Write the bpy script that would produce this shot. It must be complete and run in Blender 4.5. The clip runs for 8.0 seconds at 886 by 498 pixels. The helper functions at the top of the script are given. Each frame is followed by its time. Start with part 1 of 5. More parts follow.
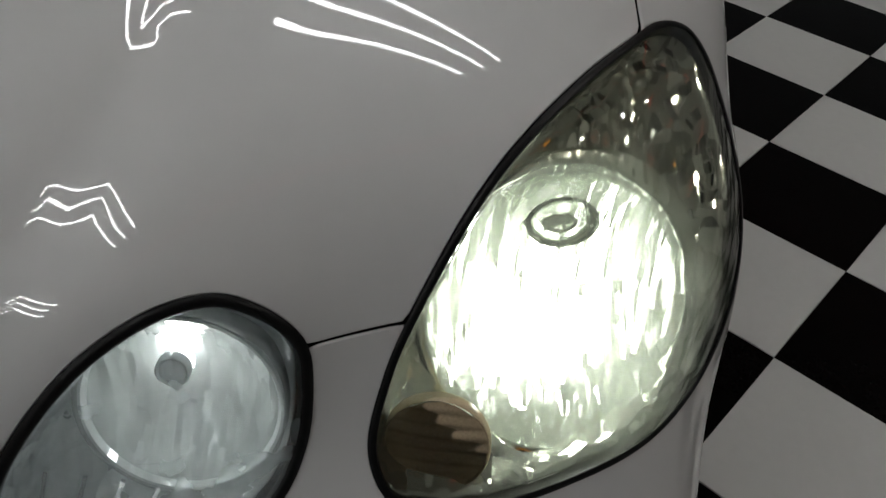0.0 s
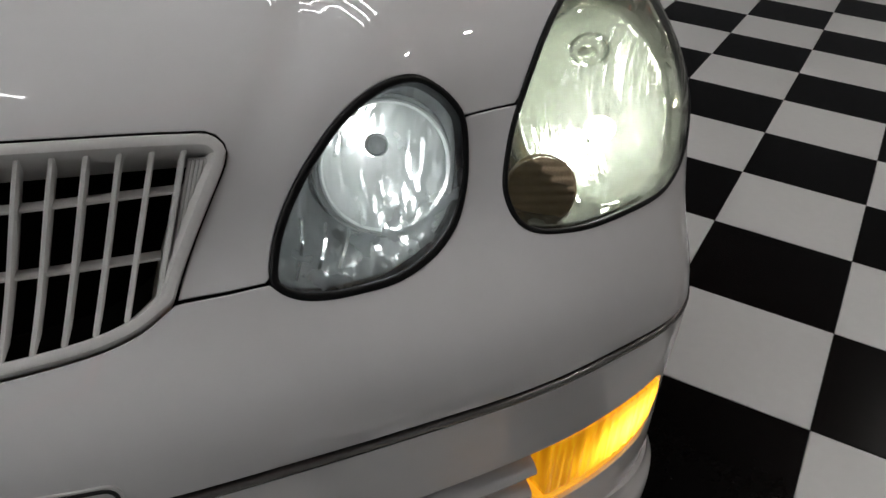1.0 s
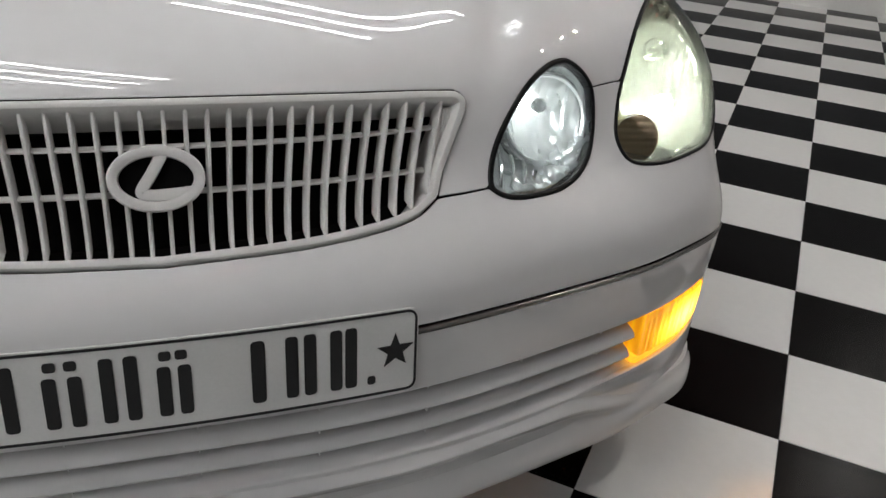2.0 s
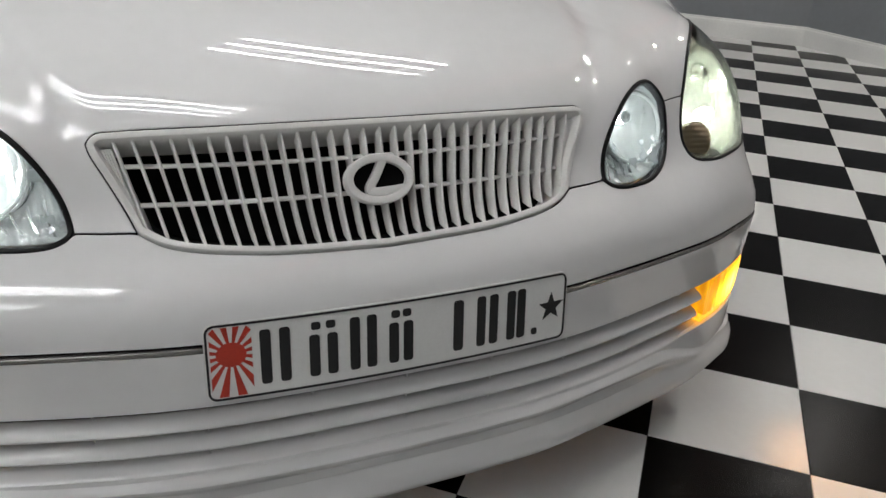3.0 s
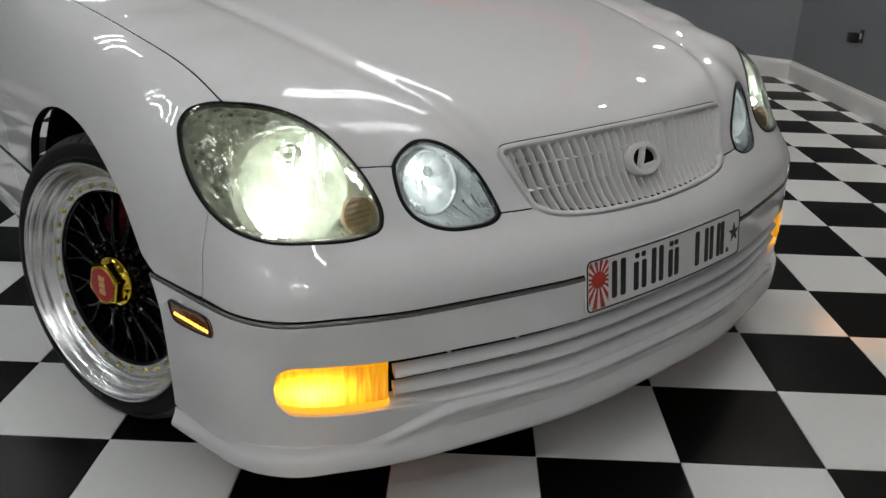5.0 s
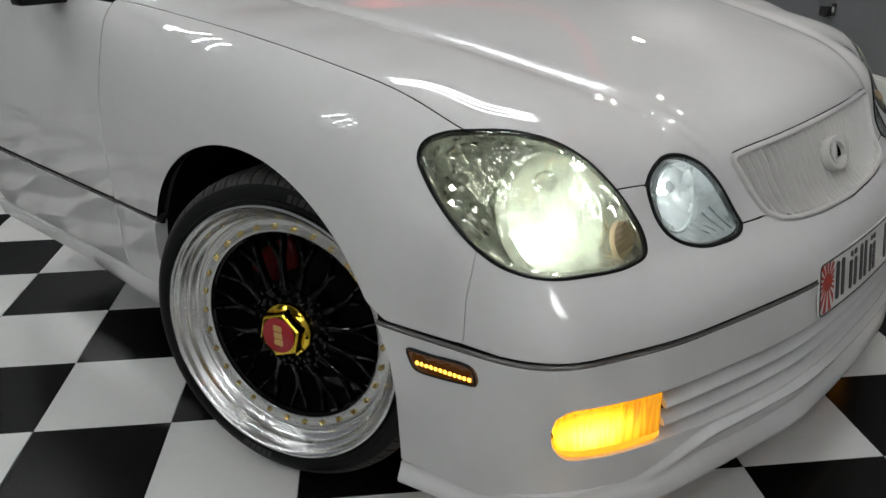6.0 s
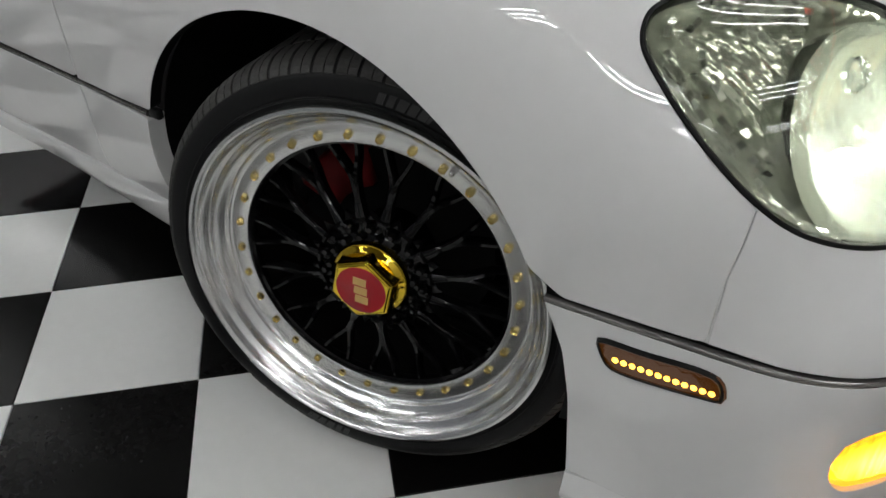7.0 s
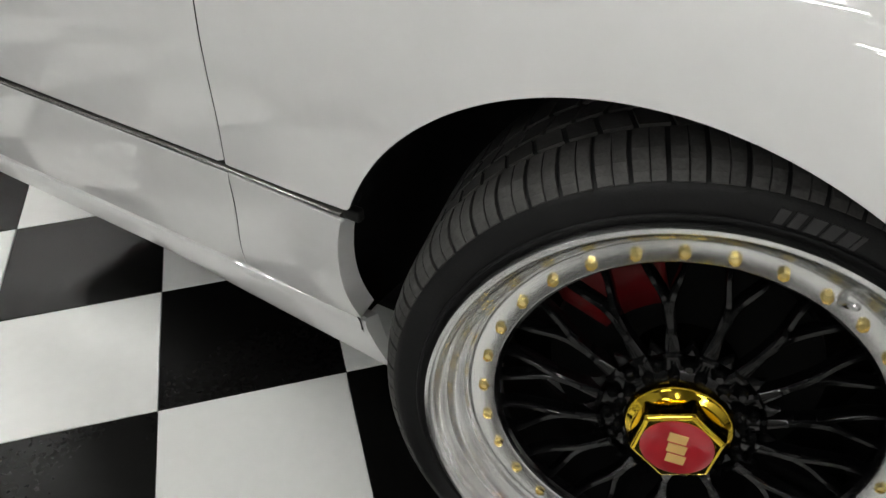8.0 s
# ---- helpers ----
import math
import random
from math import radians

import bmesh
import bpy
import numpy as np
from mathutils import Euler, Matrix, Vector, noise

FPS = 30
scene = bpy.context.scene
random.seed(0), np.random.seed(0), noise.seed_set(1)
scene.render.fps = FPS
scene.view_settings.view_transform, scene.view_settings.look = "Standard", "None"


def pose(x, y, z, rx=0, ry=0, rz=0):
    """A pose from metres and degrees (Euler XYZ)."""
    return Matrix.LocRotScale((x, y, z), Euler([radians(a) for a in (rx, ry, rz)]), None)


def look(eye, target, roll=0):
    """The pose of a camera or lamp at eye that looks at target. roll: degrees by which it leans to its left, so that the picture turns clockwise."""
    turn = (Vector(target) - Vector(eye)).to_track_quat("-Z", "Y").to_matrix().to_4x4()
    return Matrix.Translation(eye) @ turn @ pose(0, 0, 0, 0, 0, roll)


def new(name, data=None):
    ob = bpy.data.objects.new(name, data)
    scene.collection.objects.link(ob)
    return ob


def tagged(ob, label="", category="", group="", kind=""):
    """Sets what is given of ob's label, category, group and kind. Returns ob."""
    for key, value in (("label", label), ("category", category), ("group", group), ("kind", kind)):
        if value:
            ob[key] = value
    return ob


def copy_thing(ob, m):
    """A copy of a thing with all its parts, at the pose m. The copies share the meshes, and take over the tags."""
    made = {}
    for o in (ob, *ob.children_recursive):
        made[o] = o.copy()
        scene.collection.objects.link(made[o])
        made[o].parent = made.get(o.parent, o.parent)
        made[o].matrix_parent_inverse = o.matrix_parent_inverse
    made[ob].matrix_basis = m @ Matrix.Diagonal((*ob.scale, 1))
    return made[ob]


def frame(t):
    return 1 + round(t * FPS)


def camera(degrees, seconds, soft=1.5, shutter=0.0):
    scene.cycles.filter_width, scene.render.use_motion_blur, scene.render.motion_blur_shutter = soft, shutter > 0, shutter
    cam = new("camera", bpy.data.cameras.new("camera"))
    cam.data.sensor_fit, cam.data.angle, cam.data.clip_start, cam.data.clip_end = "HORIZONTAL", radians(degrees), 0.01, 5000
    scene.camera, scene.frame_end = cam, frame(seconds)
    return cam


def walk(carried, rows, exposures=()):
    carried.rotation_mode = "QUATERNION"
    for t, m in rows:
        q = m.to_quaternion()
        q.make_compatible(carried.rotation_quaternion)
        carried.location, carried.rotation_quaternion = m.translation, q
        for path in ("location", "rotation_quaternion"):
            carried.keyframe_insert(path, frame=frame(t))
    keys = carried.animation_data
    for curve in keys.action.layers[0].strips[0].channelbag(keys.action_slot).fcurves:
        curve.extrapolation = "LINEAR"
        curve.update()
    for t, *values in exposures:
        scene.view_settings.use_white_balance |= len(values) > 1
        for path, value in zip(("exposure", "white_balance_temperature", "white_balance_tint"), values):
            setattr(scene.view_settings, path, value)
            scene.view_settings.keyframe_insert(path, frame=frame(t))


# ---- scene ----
from mathutils import geometry

PATH = [
    (0, (0.609, -0.186, 1.006), (0.673, 1.309, -0.322), 4.9),
    (0.5, (0.496, -0.348, 0.995), (0.733, 1.226, -0.216), 3.5),
    (1, (0.374, -0.511, 0.942), (0.809, 1.115, -0.139), 4.3),
    (1.2, (0.331, -0.573, 0.933), (0.822, 1.057, -0.120), 5.4),
    (2.3, (-0.118, -0.873, 0.981), (0.558, 0.772, 0.065), 4.6),
    (2.5, (-0.193, -0.894, 0.984), (0.531, 0.74, 0.085), 4.5),
    (3, (-0.367, -0.965, 0.993), (0.425, 0.666, 0.15), 4.2),
    (3.5, (-0.611, -1.045, 1.02), (0.26, 0.567, 0.218), 3.6),
    (4, (-0.868, -1.024, 1.029), (0.148, 0.51, 0.245), 3.5),
    (4.2, (-0.966, -1.01, 1.035), (0.12, 0.48, 0.261), 3.5),
    (5.3, (-1.483, -0.897, 1.058), (-0.229, 0.474, 0.319), 1.2),
    (5.5, (-1.558, -0.791, 1.06), (-0.262, 0.543, 0.325), 1.1),
    (6, (-1.688, -0.493, 1.075), (-0.335, 0.763, 0.305), -1.0),
    (6.5, (-1.571, -0.186, 1.049), (-0.279, 0.955, 0.033), -2.2),
    (7, (-1.465, 0.069, 1.008), (-0.224, 1.09, -0.183), -1.9),
    (7.5, (-1.439, 0.339, 0.973), (-0.16, 1.256, -0.262), -1.7),
    (8, (-1.437, 0.571, 0.982), (-0.146, 1.493, -0.235), -2.8),
]
cam = camera(56.9, 8.0)
walk(cam, [(t, look(eye, target, roll)) for t, eye, target, roll in PATH],
     [(0, -1.27, 6600, 10), (0.5, -1.06, 6600, 10), (1, -0.77, 6600, 13), (2.5, -0.05, 6600, 12), (3.5, -0.19, 6550, 11), (4, -0.56, 6550, 11), (5.5, -0.4, 6550, 10), (6, -0.38, 6550, 10),
      (6.5, -0.16, 6580, 10), (7, -0.2, 6600, 11), (7.5, 0.06, 6750, 10), (8, 0.37, 6850, 10)])

# ---- world and lights ----
world = bpy.data.worlds.new("world")
scene.world = world
world.use_nodes = True
world.node_tree.nodes["Background"].inputs[0].default_value = (0.6, 0.65, 0.7, 1)
world.node_tree.nodes["Background"].inputs[1].default_value = 0.02


# ---- materials ----
def material(name, color, rough=0.5, metal=0.0, coat=0.0, bump=0.0, bump_scale=200.0, vary=0.08, vary_scale=6.0, emit=0.0,
             emit_color=None, transmission=0.0, ior=1.45, spec=0.5, rough_vary=0.0, alpha=1.0, stretch=None):
    """A node material: colour with stains at two scales, roughness variation and fine relief."""
    m = bpy.data.materials.new(name)
    m.use_nodes = True
    nt = m.node_tree
    b = nt.nodes["Principled BSDF"]
    b.inputs["Base Color"].default_value = (*color, 1)
    b.inputs["Roughness"].default_value = rough
    b.inputs["Metallic"].default_value = metal
    b.inputs["Coat Weight"].default_value = coat
    b.inputs["Coat Roughness"].default_value = 0.002
    b.inputs["Coat IOR"].default_value = 1.62
    b.inputs["Transmission Weight"].default_value = transmission
    b.inputs["IOR"].default_value = ior
    b.inputs["Specular IOR Level"].default_value = spec
    b.inputs["Alpha"].default_value = alpha
    if emit:
        b.inputs["Emission Color"].default_value = (*(emit_color or color), 1)
        b.inputs["Emission Strength"].default_value = emit
    co = nt.nodes.new("ShaderNodeTexCoord")
    if vary:
        n1, n2 = nt.nodes.new("ShaderNodeTexNoise"), nt.nodes.new("ShaderNodeTexNoise")
        n1.inputs["Scale"].default_value, n2.inputs["Scale"].default_value = vary_scale, vary_scale * 14
        n1.inputs["Detail"].default_value = 4
        add = nt.nodes.new("ShaderNodeMath")
        add.operation = "ADD"
        ramp = nt.nodes.new("ShaderNodeMapRange")
        ramp.inputs["From Min"].default_value, ramp.inputs["From Max"].default_value = 0.6, 1.4
        ramp.inputs["To Min"].default_value, ramp.inputs["To Max"].default_value = 1 - vary, 1 + vary
        mul = nt.nodes.new("ShaderNodeVectorMath")
        mul.operation = "SCALE"
        mul.inputs[0].default_value = color
        for n in (n1, n2):
            nt.links.new(co.outputs["Object"], n.inputs["Vector"])
        nt.links.new(n1.outputs["Fac"], add.inputs[0])
        nt.links.new(n2.outputs["Fac"], add.inputs[1])
        nt.links.new(add.outputs[0], ramp.inputs["Value"])
        nt.links.new(ramp.outputs[0], mul.inputs["Scale"])
        nt.links.new(mul.outputs[0], b.inputs["Base Color"])
        if rough_vary:
            r2 = nt.nodes.new("ShaderNodeMapRange")
            r2.inputs["From Min"].default_value, r2.inputs["From Max"].default_value = 0.7, 1.3
            r2.inputs["To Min"].default_value, r2.inputs["To Max"].default_value = max(0.0, rough - rough_vary), rough + rough_vary
            nt.links.new(add.outputs[0], r2.inputs["Value"])
            nt.links.new(r2.outputs[0], b.inputs["Roughness"])
    if bump:
        nb, bp = nt.nodes.new("ShaderNodeTexNoise"), nt.nodes.new("ShaderNodeBump")
        nb.inputs["Scale"].default_value = bump_scale
        bp.inputs["Strength"].default_value, bp.inputs["Distance"].default_value = bump, 0.001 if not stretch else 0.003
        if stretch:
            mp = nt.nodes.new("ShaderNodeMapping")
            mp.inputs["Scale"].default_value = stretch
            nt.links.new(co.outputs["Object"], mp.inputs["Vector"])
            nt.links.new(mp.outputs[0], nb.inputs["Vector"])
        else:
            nt.links.new(co.outputs["Object"], nb.inputs["Vector"])
        nt.links.new(nb.outputs["Fac"], bp.inputs["Height"])
        nt.links.new(bp.outputs["Normal"], b.inputs["Normal"])
    return m


PAINT = material("pearl_white_paint", (0.70, 0.695, 0.69), 0.55, metal=0.06, coat=1.0, spec=0.12, vary=0.02, vary_scale=3)
RUBBER = material("black_rubber", (0.004, 0.004, 0.004), 0.4, spec=0.25, bump=0.2, bump_scale=400)
TYRE = material("tyre_rubber", (0.008, 0.008, 0.0084), 0.5, spec=0.2, bump=0.3, bump_scale=500, vary=0.25, vary_scale=12, rough_vary=0.08)
# Near-black that stands for the shade in gaps, ducts and hollows.
DARK = material("shade_black", (0.003, 0.003, 0.003), 0.9, spec=0.1, vary=0.2)
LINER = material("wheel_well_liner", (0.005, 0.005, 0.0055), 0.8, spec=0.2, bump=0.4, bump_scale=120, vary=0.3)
GRILLE = material("painted_grille_plastic", (0.66, 0.65, 0.63), 0.38, bump=0.06, bump_scale=700, vary=0.05, vary_scale=20)
TRIM = material("satin_trim", (0.22, 0.21, 0.20), 0.25, metal=0.7, vary=0.15, vary_scale=15)
TILE_W = material("white_floor_tile", (0.70, 0.705, 0.69), 0.32, spec=0.25, bump=0.02, bump_scale=40, vary=0.03, vary_scale=3)
TILE_B = material("black_floor_tile", (0.0032, 0.0031, 0.0030), 0.26, spec=0.075, bump=0.02, bump_scale=40, vary=0.3, vary_scale=7)
GROUT = material("floor_base", (0.03, 0.03, 0.03), 0.7, vary=0.2)
WALL = material("grey_wall_paint", (0.20, 0.21, 0.225), 0.6, bump=0.1, bump_scale=160, vary=0.05, vary_scale=1.5)
# Paler than the grey walls, to bounce fill light at the car's front.
FILL_WALL = material("fill_wall_paint", (0.52, 0.52, 0.52), 0.6, bump=0.1, bump_scale=160, vary=0.04, vary_scale=1.5)
WHITE = material("white_painted_wood", (0.72, 0.72, 0.70), 0.4, vary=0.05, bump=0.05)
CEIL = material("dark_ceiling", (0.06, 0.06, 0.065), 0.8, vary=0.05, bump=0.1)
TUBE = material("lit_tube", (1, 1, 1), 0.4, vary=0, emit=42.0, emit_color=(0.955, 0.985, 0.985))


# ---- small mesh tools ----
def link(name, bm, mat, parent=None, label="", smooth=True):
    me = bpy.data.meshes.new(name)
    bm.to_mesh(me)
    bm.free()
    return link_mesh(name, me, mat, parent, label, smooth)


def link_mesh(name, me, mat, parent=None, label="", smooth=True):
    if mat and not me.materials:
        me.materials.append(mat)
    if smooth:
        me.shade_smooth()
    ob = new(name, me)
    if parent:
        ob.parent = parent
    if label:
        ob["label"] = label
    return ob


def mesh_of(name, verts, faces):
    me = bpy.data.meshes.new(name)
    me.from_pydata([tuple(v) for v in verts], [], [tuple(f) for f in faces])
    me.update()
    return me


def box_bm(sx, sy, sz, bevel=0.0, at=(0, 0, 0), segments=2):
    bm = bmesh.new()
    bmesh.ops.create_cube(bm, size=1.0)
    bmesh.ops.scale(bm, vec=(sx, sy, sz), verts=bm.verts)
    if bevel:
        bmesh.ops.bevel(bm, geom=bm.edges[:], offset=bevel, segments=segments, affect="EDGES", profile=0.5)
    bmesh.ops.translate(bm, vec=at, verts=bm.verts)
    return bm


def spline(pts, n, closed=False):
    """Catmull-Rom (centripetal-like) through points, n samples per span."""
    P = np.array(pts, float)
    k = len(P)
    out = []
    spans = k if closed else k - 1
    for i in range(spans):
        p1, p2 = P[i], P[(i + 1) % k]
        p0 = P[i - 1] if (closed or i > 0) else 2 * p1 - p2
        p3 = P[(i + 2) % k] if (closed or i + 2 < k) else 2 * p2 - p1
        d1, d2, d3 = (max(np.linalg.norm(b - a), 1e-6) ** 0.5 for a, b in ((p0, p1), (p1, p2), (p2, p3)))
        m1 = d2 * ((p1 - p0) / d1 - (p2 - p0) / (d1 + d2) + (p2 - p1) / d2)
        m2 = d2 * ((p2 - p1) / d2 - (p3 - p1) / (d2 + d3) + (p3 - p2) / d3)
        for s in range(n):
            t = s / n
            out.append((2 * t**3 - 3 * t**2 + 1) * p1 + (t**3 - 2 * t**2 + t) * m1 + (-2 * t**3 + 3 * t**2) * p2 + (t**3 - t**2) * m2)
    if not closed:
        out.append(P[-1])
    return np.array(out)


def resample(curve, step, closed=False):
    """Even steps along a polyline."""
    C = np.vstack([curve, curve[:1]]) if closed else np.array(curve)
    s = np.r_[0, np.cumsum(np.linalg.norm(np.diff(C, axis=0), axis=1))]
    n = max(3, int(round(s[-1] / step)))
    q = np.linspace(0, s[-1], n + 1)[: n if closed else n + 1]
    return np.stack([np.interp(q, s, C[:, i]) for i in range(C.shape[1])], 1)


def sweep(curve, section, closed=False, frames=None):
    """Vertices and faces of a section (list of (side, up)) carried along a curve; frames give side and up at each point."""
    n, k = len(curve), len(section)
    verts = [curve[i] + a * frames[0][i] + b * frames[1][i] for i in range(n) for a, b in section]
    faces = [(i * k + j, i * k + (j + 1) % k, ((i + 1) % n) * k + (j + 1) % k, ((i + 1) % n) * k + j)
             for i in range(n if closed else n - 1) for j in range(k)]
    if not closed:
        faces += [tuple(range(k))[::-1], tuple((n - 1) * k + j for j in range(k))]
    return verts, faces


def lathe(profile, segments, axis_pose):
    """Profile of (radius, along) turned about the local z axis."""
    verts, faces = [], []
    k = len(profile)
    for i in range(segments):
        a = 2 * math.pi * i / segments
        for r, h in profile:
            verts.append(axis_pose @ Vector((r * math.cos(a), r * math.sin(a), h)))
    for i in range(segments):
        for j in range(k - 1):
            a, b = i * k + j, ((i + 1) % segments) * k + j
            faces.append((a, b, b + 1, a + 1))
    return verts, faces


def empty(name, at=(0, 0, 0), parent=None, label="", category="", group="", kind=""):
    ob = new(name)
    ob.location = at
    if parent:
        ob.parent = parent
    return tagged(ob, label, category, group, kind)


# ---- the skin of the car: a smooth shell about an inner point, from feature curves of the right half ----
CORE = np.array((0.0, 0.95, 0.38))
TILT = math.radians(40)
AXA, AXB = np.array((0, -math.cos(TILT), math.sin(TILT))), np.array((0, math.sin(TILT), math.cos(TILT)))
TRIM_LINE = [(0, -0.091), (0.15, -0.088), (0.27, -0.079), (0.38, -0.057), (0.50, -0.029), (0.62, 0.004), (0.716, 0.046), (0.787, 0.084),
             (0.835, 0.150), (0.858, 0.264), (0.880, 0.413)]


def hood_z(x, y):
    """The bonnet's crown behind its nose."""
    return float(np.polyval((0.0347, -0.1720, 0.3566, 0.7062), y)) - 0.034 * (abs(x) / 0.78) ** 2.2 + 0.003 * math.exp(-((abs(x) - 0.63) / 0.09) ** 2)


CURVES = {
    "trim": [(x, y, 0.442) for x, y in TRIM_LINE],
    "band": [(x, y - 0.003, 0.35) for x, y in TRIM_LINE[::2]],
    "chin": [(x, y - 0.003, 0.25) for x, y in TRIM_LINE[::2]],
    "keel": [(x, y + 0.003, 0.16) for x, y in TRIM_LINE[::2]],
    "bulge": [(x * 0.999, y + 0.006, 0.490) for x, y in TRIM_LINE[:8]] + [(0.855, 0.25, 0.50), (0.884, 0.41, 0.50)],
    "ledge": [(x * 0.985, y + 0.027, 0.524) for x, y in TRIM_LINE[:8]],
    "seam": [(0, -0.038, 0.533), (0.2, -0.026, 0.542), (0.345, 0.012, 0.563), (0.45, 0.02, 0.548), (0.525, 0.06, 0.564), (0.60, 0.074, 0.566)],
    "lamp_low": [(0.657, 0.074, 0.56), (0.72, 0.102, 0.558), (0.778, 0.147, 0.561), (0.815, 0.186, 0.578), (0.839, 0.235, 0.607)],
    "lamp_rear": [(0.845, 0.287, 0.648), (0.834, 0.345, 0.69), (0.813, 0.378, 0.725), (0.784, 0.377, 0.75), (0.753, 0.338, 0.76)],
    "lamp_high": [(0.716, 0.263, 0.757), (0.674, 0.212, 0.74), (0.635, 0.168, 0.703), (0.605, 0.141, 0.662), (0.589, 0.096, 0.60)],
    "eye_high": [(0.547, 0.099, 0.63), (0.543, 0.12, 0.672), (0.51, 0.108, 0.70), (0.475, 0.09, 0.694), (0.43, 0.066, 0.662), (0.384, 0.030, 0.583)],
    "grille_top": [(0, 0.042, 0.684), (0.2, 0.049, 0.682), (0.352, 0.064, 0.670)],
    "grille_mid": [(0.0, 0.004, 0.61), (0.2, 0.012, 0.61), (0.33, 0.034, 0.61)],
    "nose": [(0, 0.11, 0.732), (0.2, 0.114, 0.730), (0.38, 0.125, 0.722)],
    **{"hood_%d" % k: [(x, y, hood_z(x, y)) for x in ((0, 0.2, 0.4, 0.6, 0.71) if y > 0.4 else (0, 0.2, 0.4, 0.6))] for k, y in enumerate((0.3, 0.42, 0.57, 0.75, 0.95, 1.2, 1.45, 1.7))},
    "shut": [(x, y, hood_z(x, y)) for x, y in ((0.765, 0.45), (0.785, 0.62), (0.80, 0.85), (0.812, 1.2), (0.82, 1.7))],
    "shoulder": [(0.848, 0.47, 0.735), (0.856, 0.75, 0.80), (0.861, 1.1, 0.83), (0.864, 1.5, 0.845), (0.865, 2.0, 0.85), (0.865, 2.4, 0.85)],
    "flank": [(0.880, 0.43, 0.58), (0.889, 0.55, 0.62), (0.895, 0.75, 0.66), (0.898, 1.1, 0.66), (0.898, 1.5, 0.66), (0.898, 2.0, 0.66), (0.898, 2.4, 0.66)],
    "waist": [(0.878, 0.43, 0.467), (0.889, 0.6, 0.467), (0.894, 0.8, 0.467), (0.893, 1.09, 0.467), (0.889, 1.283, 0.467), (0.888, 1.6, 0.467), (0.888, 2.0, 0.467), (0.888, 2.4, 0.467)],
    "sill": [(0.880, 0.42, 0.30), (0.883, 0.75, 0.30), (0.872, 1.09, 0.30), (0.866, 1.3, 0.30), (0.864, 1.6, 0.30), (0.864, 2.0, 0.30), (0.864, 2.4, 0.30)],
    "floor_edge": [(0.85, 1.0, 0.23), (0.842, 1.12, 0.23), (0.84, 1.34, 0.235), (0.84, 2.0, 0.235), (0.84, 2.4, 0.235)],
}


def to_plane(points):
    d = np.atleast_2d(np.asarray(points, float)) - CORE
    r = np.linalg.norm(d, axis=1)
    d = d / r[:, None]
    psi = np.arccos(np.clip(d @ AXA, -1, 1))
    k = psi / np.maximum(np.sin(psi), 1e-9)
    return np.stack([k * d[:, 0], k * (d @ AXB)], 1), r


def kernel(a, b):
    q = (a[:, :1] - b[None, :, 0]) ** 2 + (a[:, 1:2] - b[None, :, 1]) ** 2
    return q * np.sqrt(q)


def softness(name):
    """How far the skin may leave a feature curve: the bumper's folds hold it firmly, the bonnet loosely."""
    if name in ("trim", "bulge", "ledge", "seam"):
        return 0.0001
    return 0.0007 if name.startswith("hood") or name in ("nose", "shut") else 0.0004


def even_curve(c):
    """A feature curve, smoothed and carried on to the other half where it starts on the middle plane."""
    c = np.array(c, float)
    if c[0, 0] == 0:
        full = resample(spline(np.vstack([c[:0:-1] * (-1, 1, 1), c]), 8), 0.05)
        return full
    half = resample(spline(c, 8), 0.05)
    return np.vstack([half, half * (-1, 1, 1)])


_curves = {name: even_curve(c) for name, c in CURVES.items()}
_soft = np.concatenate([np.full(len(c), softness(name)) for name, c in _curves.items()])
_pq, _r = to_plane(np.vstack(list(_curves.values())))
_n = len(_pq)
_poly = np.c_[np.ones(_n), _pq]
_sys = np.block([[kernel(_pq, _pq) + np.diag(_soft), _poly], [_poly.T, np.zeros((3, 3))]])
_w = np.linalg.solve(_sys, np.r_[_r, 0, 0, 0])


def skin(pq, out=0.0):
    """Places on the skin for points of its plane."""
    pq = np.atleast_2d(pq)
    r = np.concatenate([kernel(c, _pq) @ _w[:_n] + _w[_n] + c @ _w[_n + 1:] for c in np.array_split(pq, len(pq) // 4000 + 1)])
    psi = np.linalg.norm(pq, axis=1)
    s = np.where(psi > 1e-9, np.sin(psi) / np.maximum(psi, 1e-9), 1.0)
    d = np.cos(psi)[:, None] * AXA + (s * pq[:, 0])[:, None] * np.array((1, 0, 0)) + (s * pq[:, 1])[:, None] * AXB
    return CORE + d * (r + out)[:, None]


def on_skin(points, out=0.0):
    return skin(to_plane(points)[0], out)


def skin_normals(pq):
    e = 1e-3
    a, b = skin(pq + (e, 0)) - skin(pq - (e, 0)), skin(pq + (0, e)) - skin(pq - (0, e))
    n = np.cross(a, b)
    n /= np.linalg.norm(n, axis=1)[:, None]
    n[((skin(pq) - CORE) * n).sum(1) < 0] *= -1
    return n


def even_odd(poly, pts):
    x, y = pts[:, 0], pts[:, 1]
    hit = np.zeros(len(pts), bool)
    for (x0, y0), (x1, y1) in zip(poly, np.roll(poly, -1, 0)):
        if y0 != y1:
            hit ^= ((y0 > y) != (y1 > y)) & (x < (x1 - x0) * (y - y0) / (y1 - y0) + x0)
    return hit


def area(poly):
    return 0.5 * float(np.sum(poly[:, 0] * np.roll(poly[:, 1], -1) - poly[:, 1] * np.roll(poly[:, 0], -1)))


def shrink(poly, d):
    """A closed outline moved inwards by d."""
    if area(poly) < 0:
        poly = poly[::-1]
    t = np.roll(poly, -1, 0) - np.roll(poly, 1, 0)
    t /= np.maximum(np.linalg.norm(t, axis=1), 1e-9)[:, None]
    return poly + d * np.stack([-t[:, 1], t[:, 0]], 1)


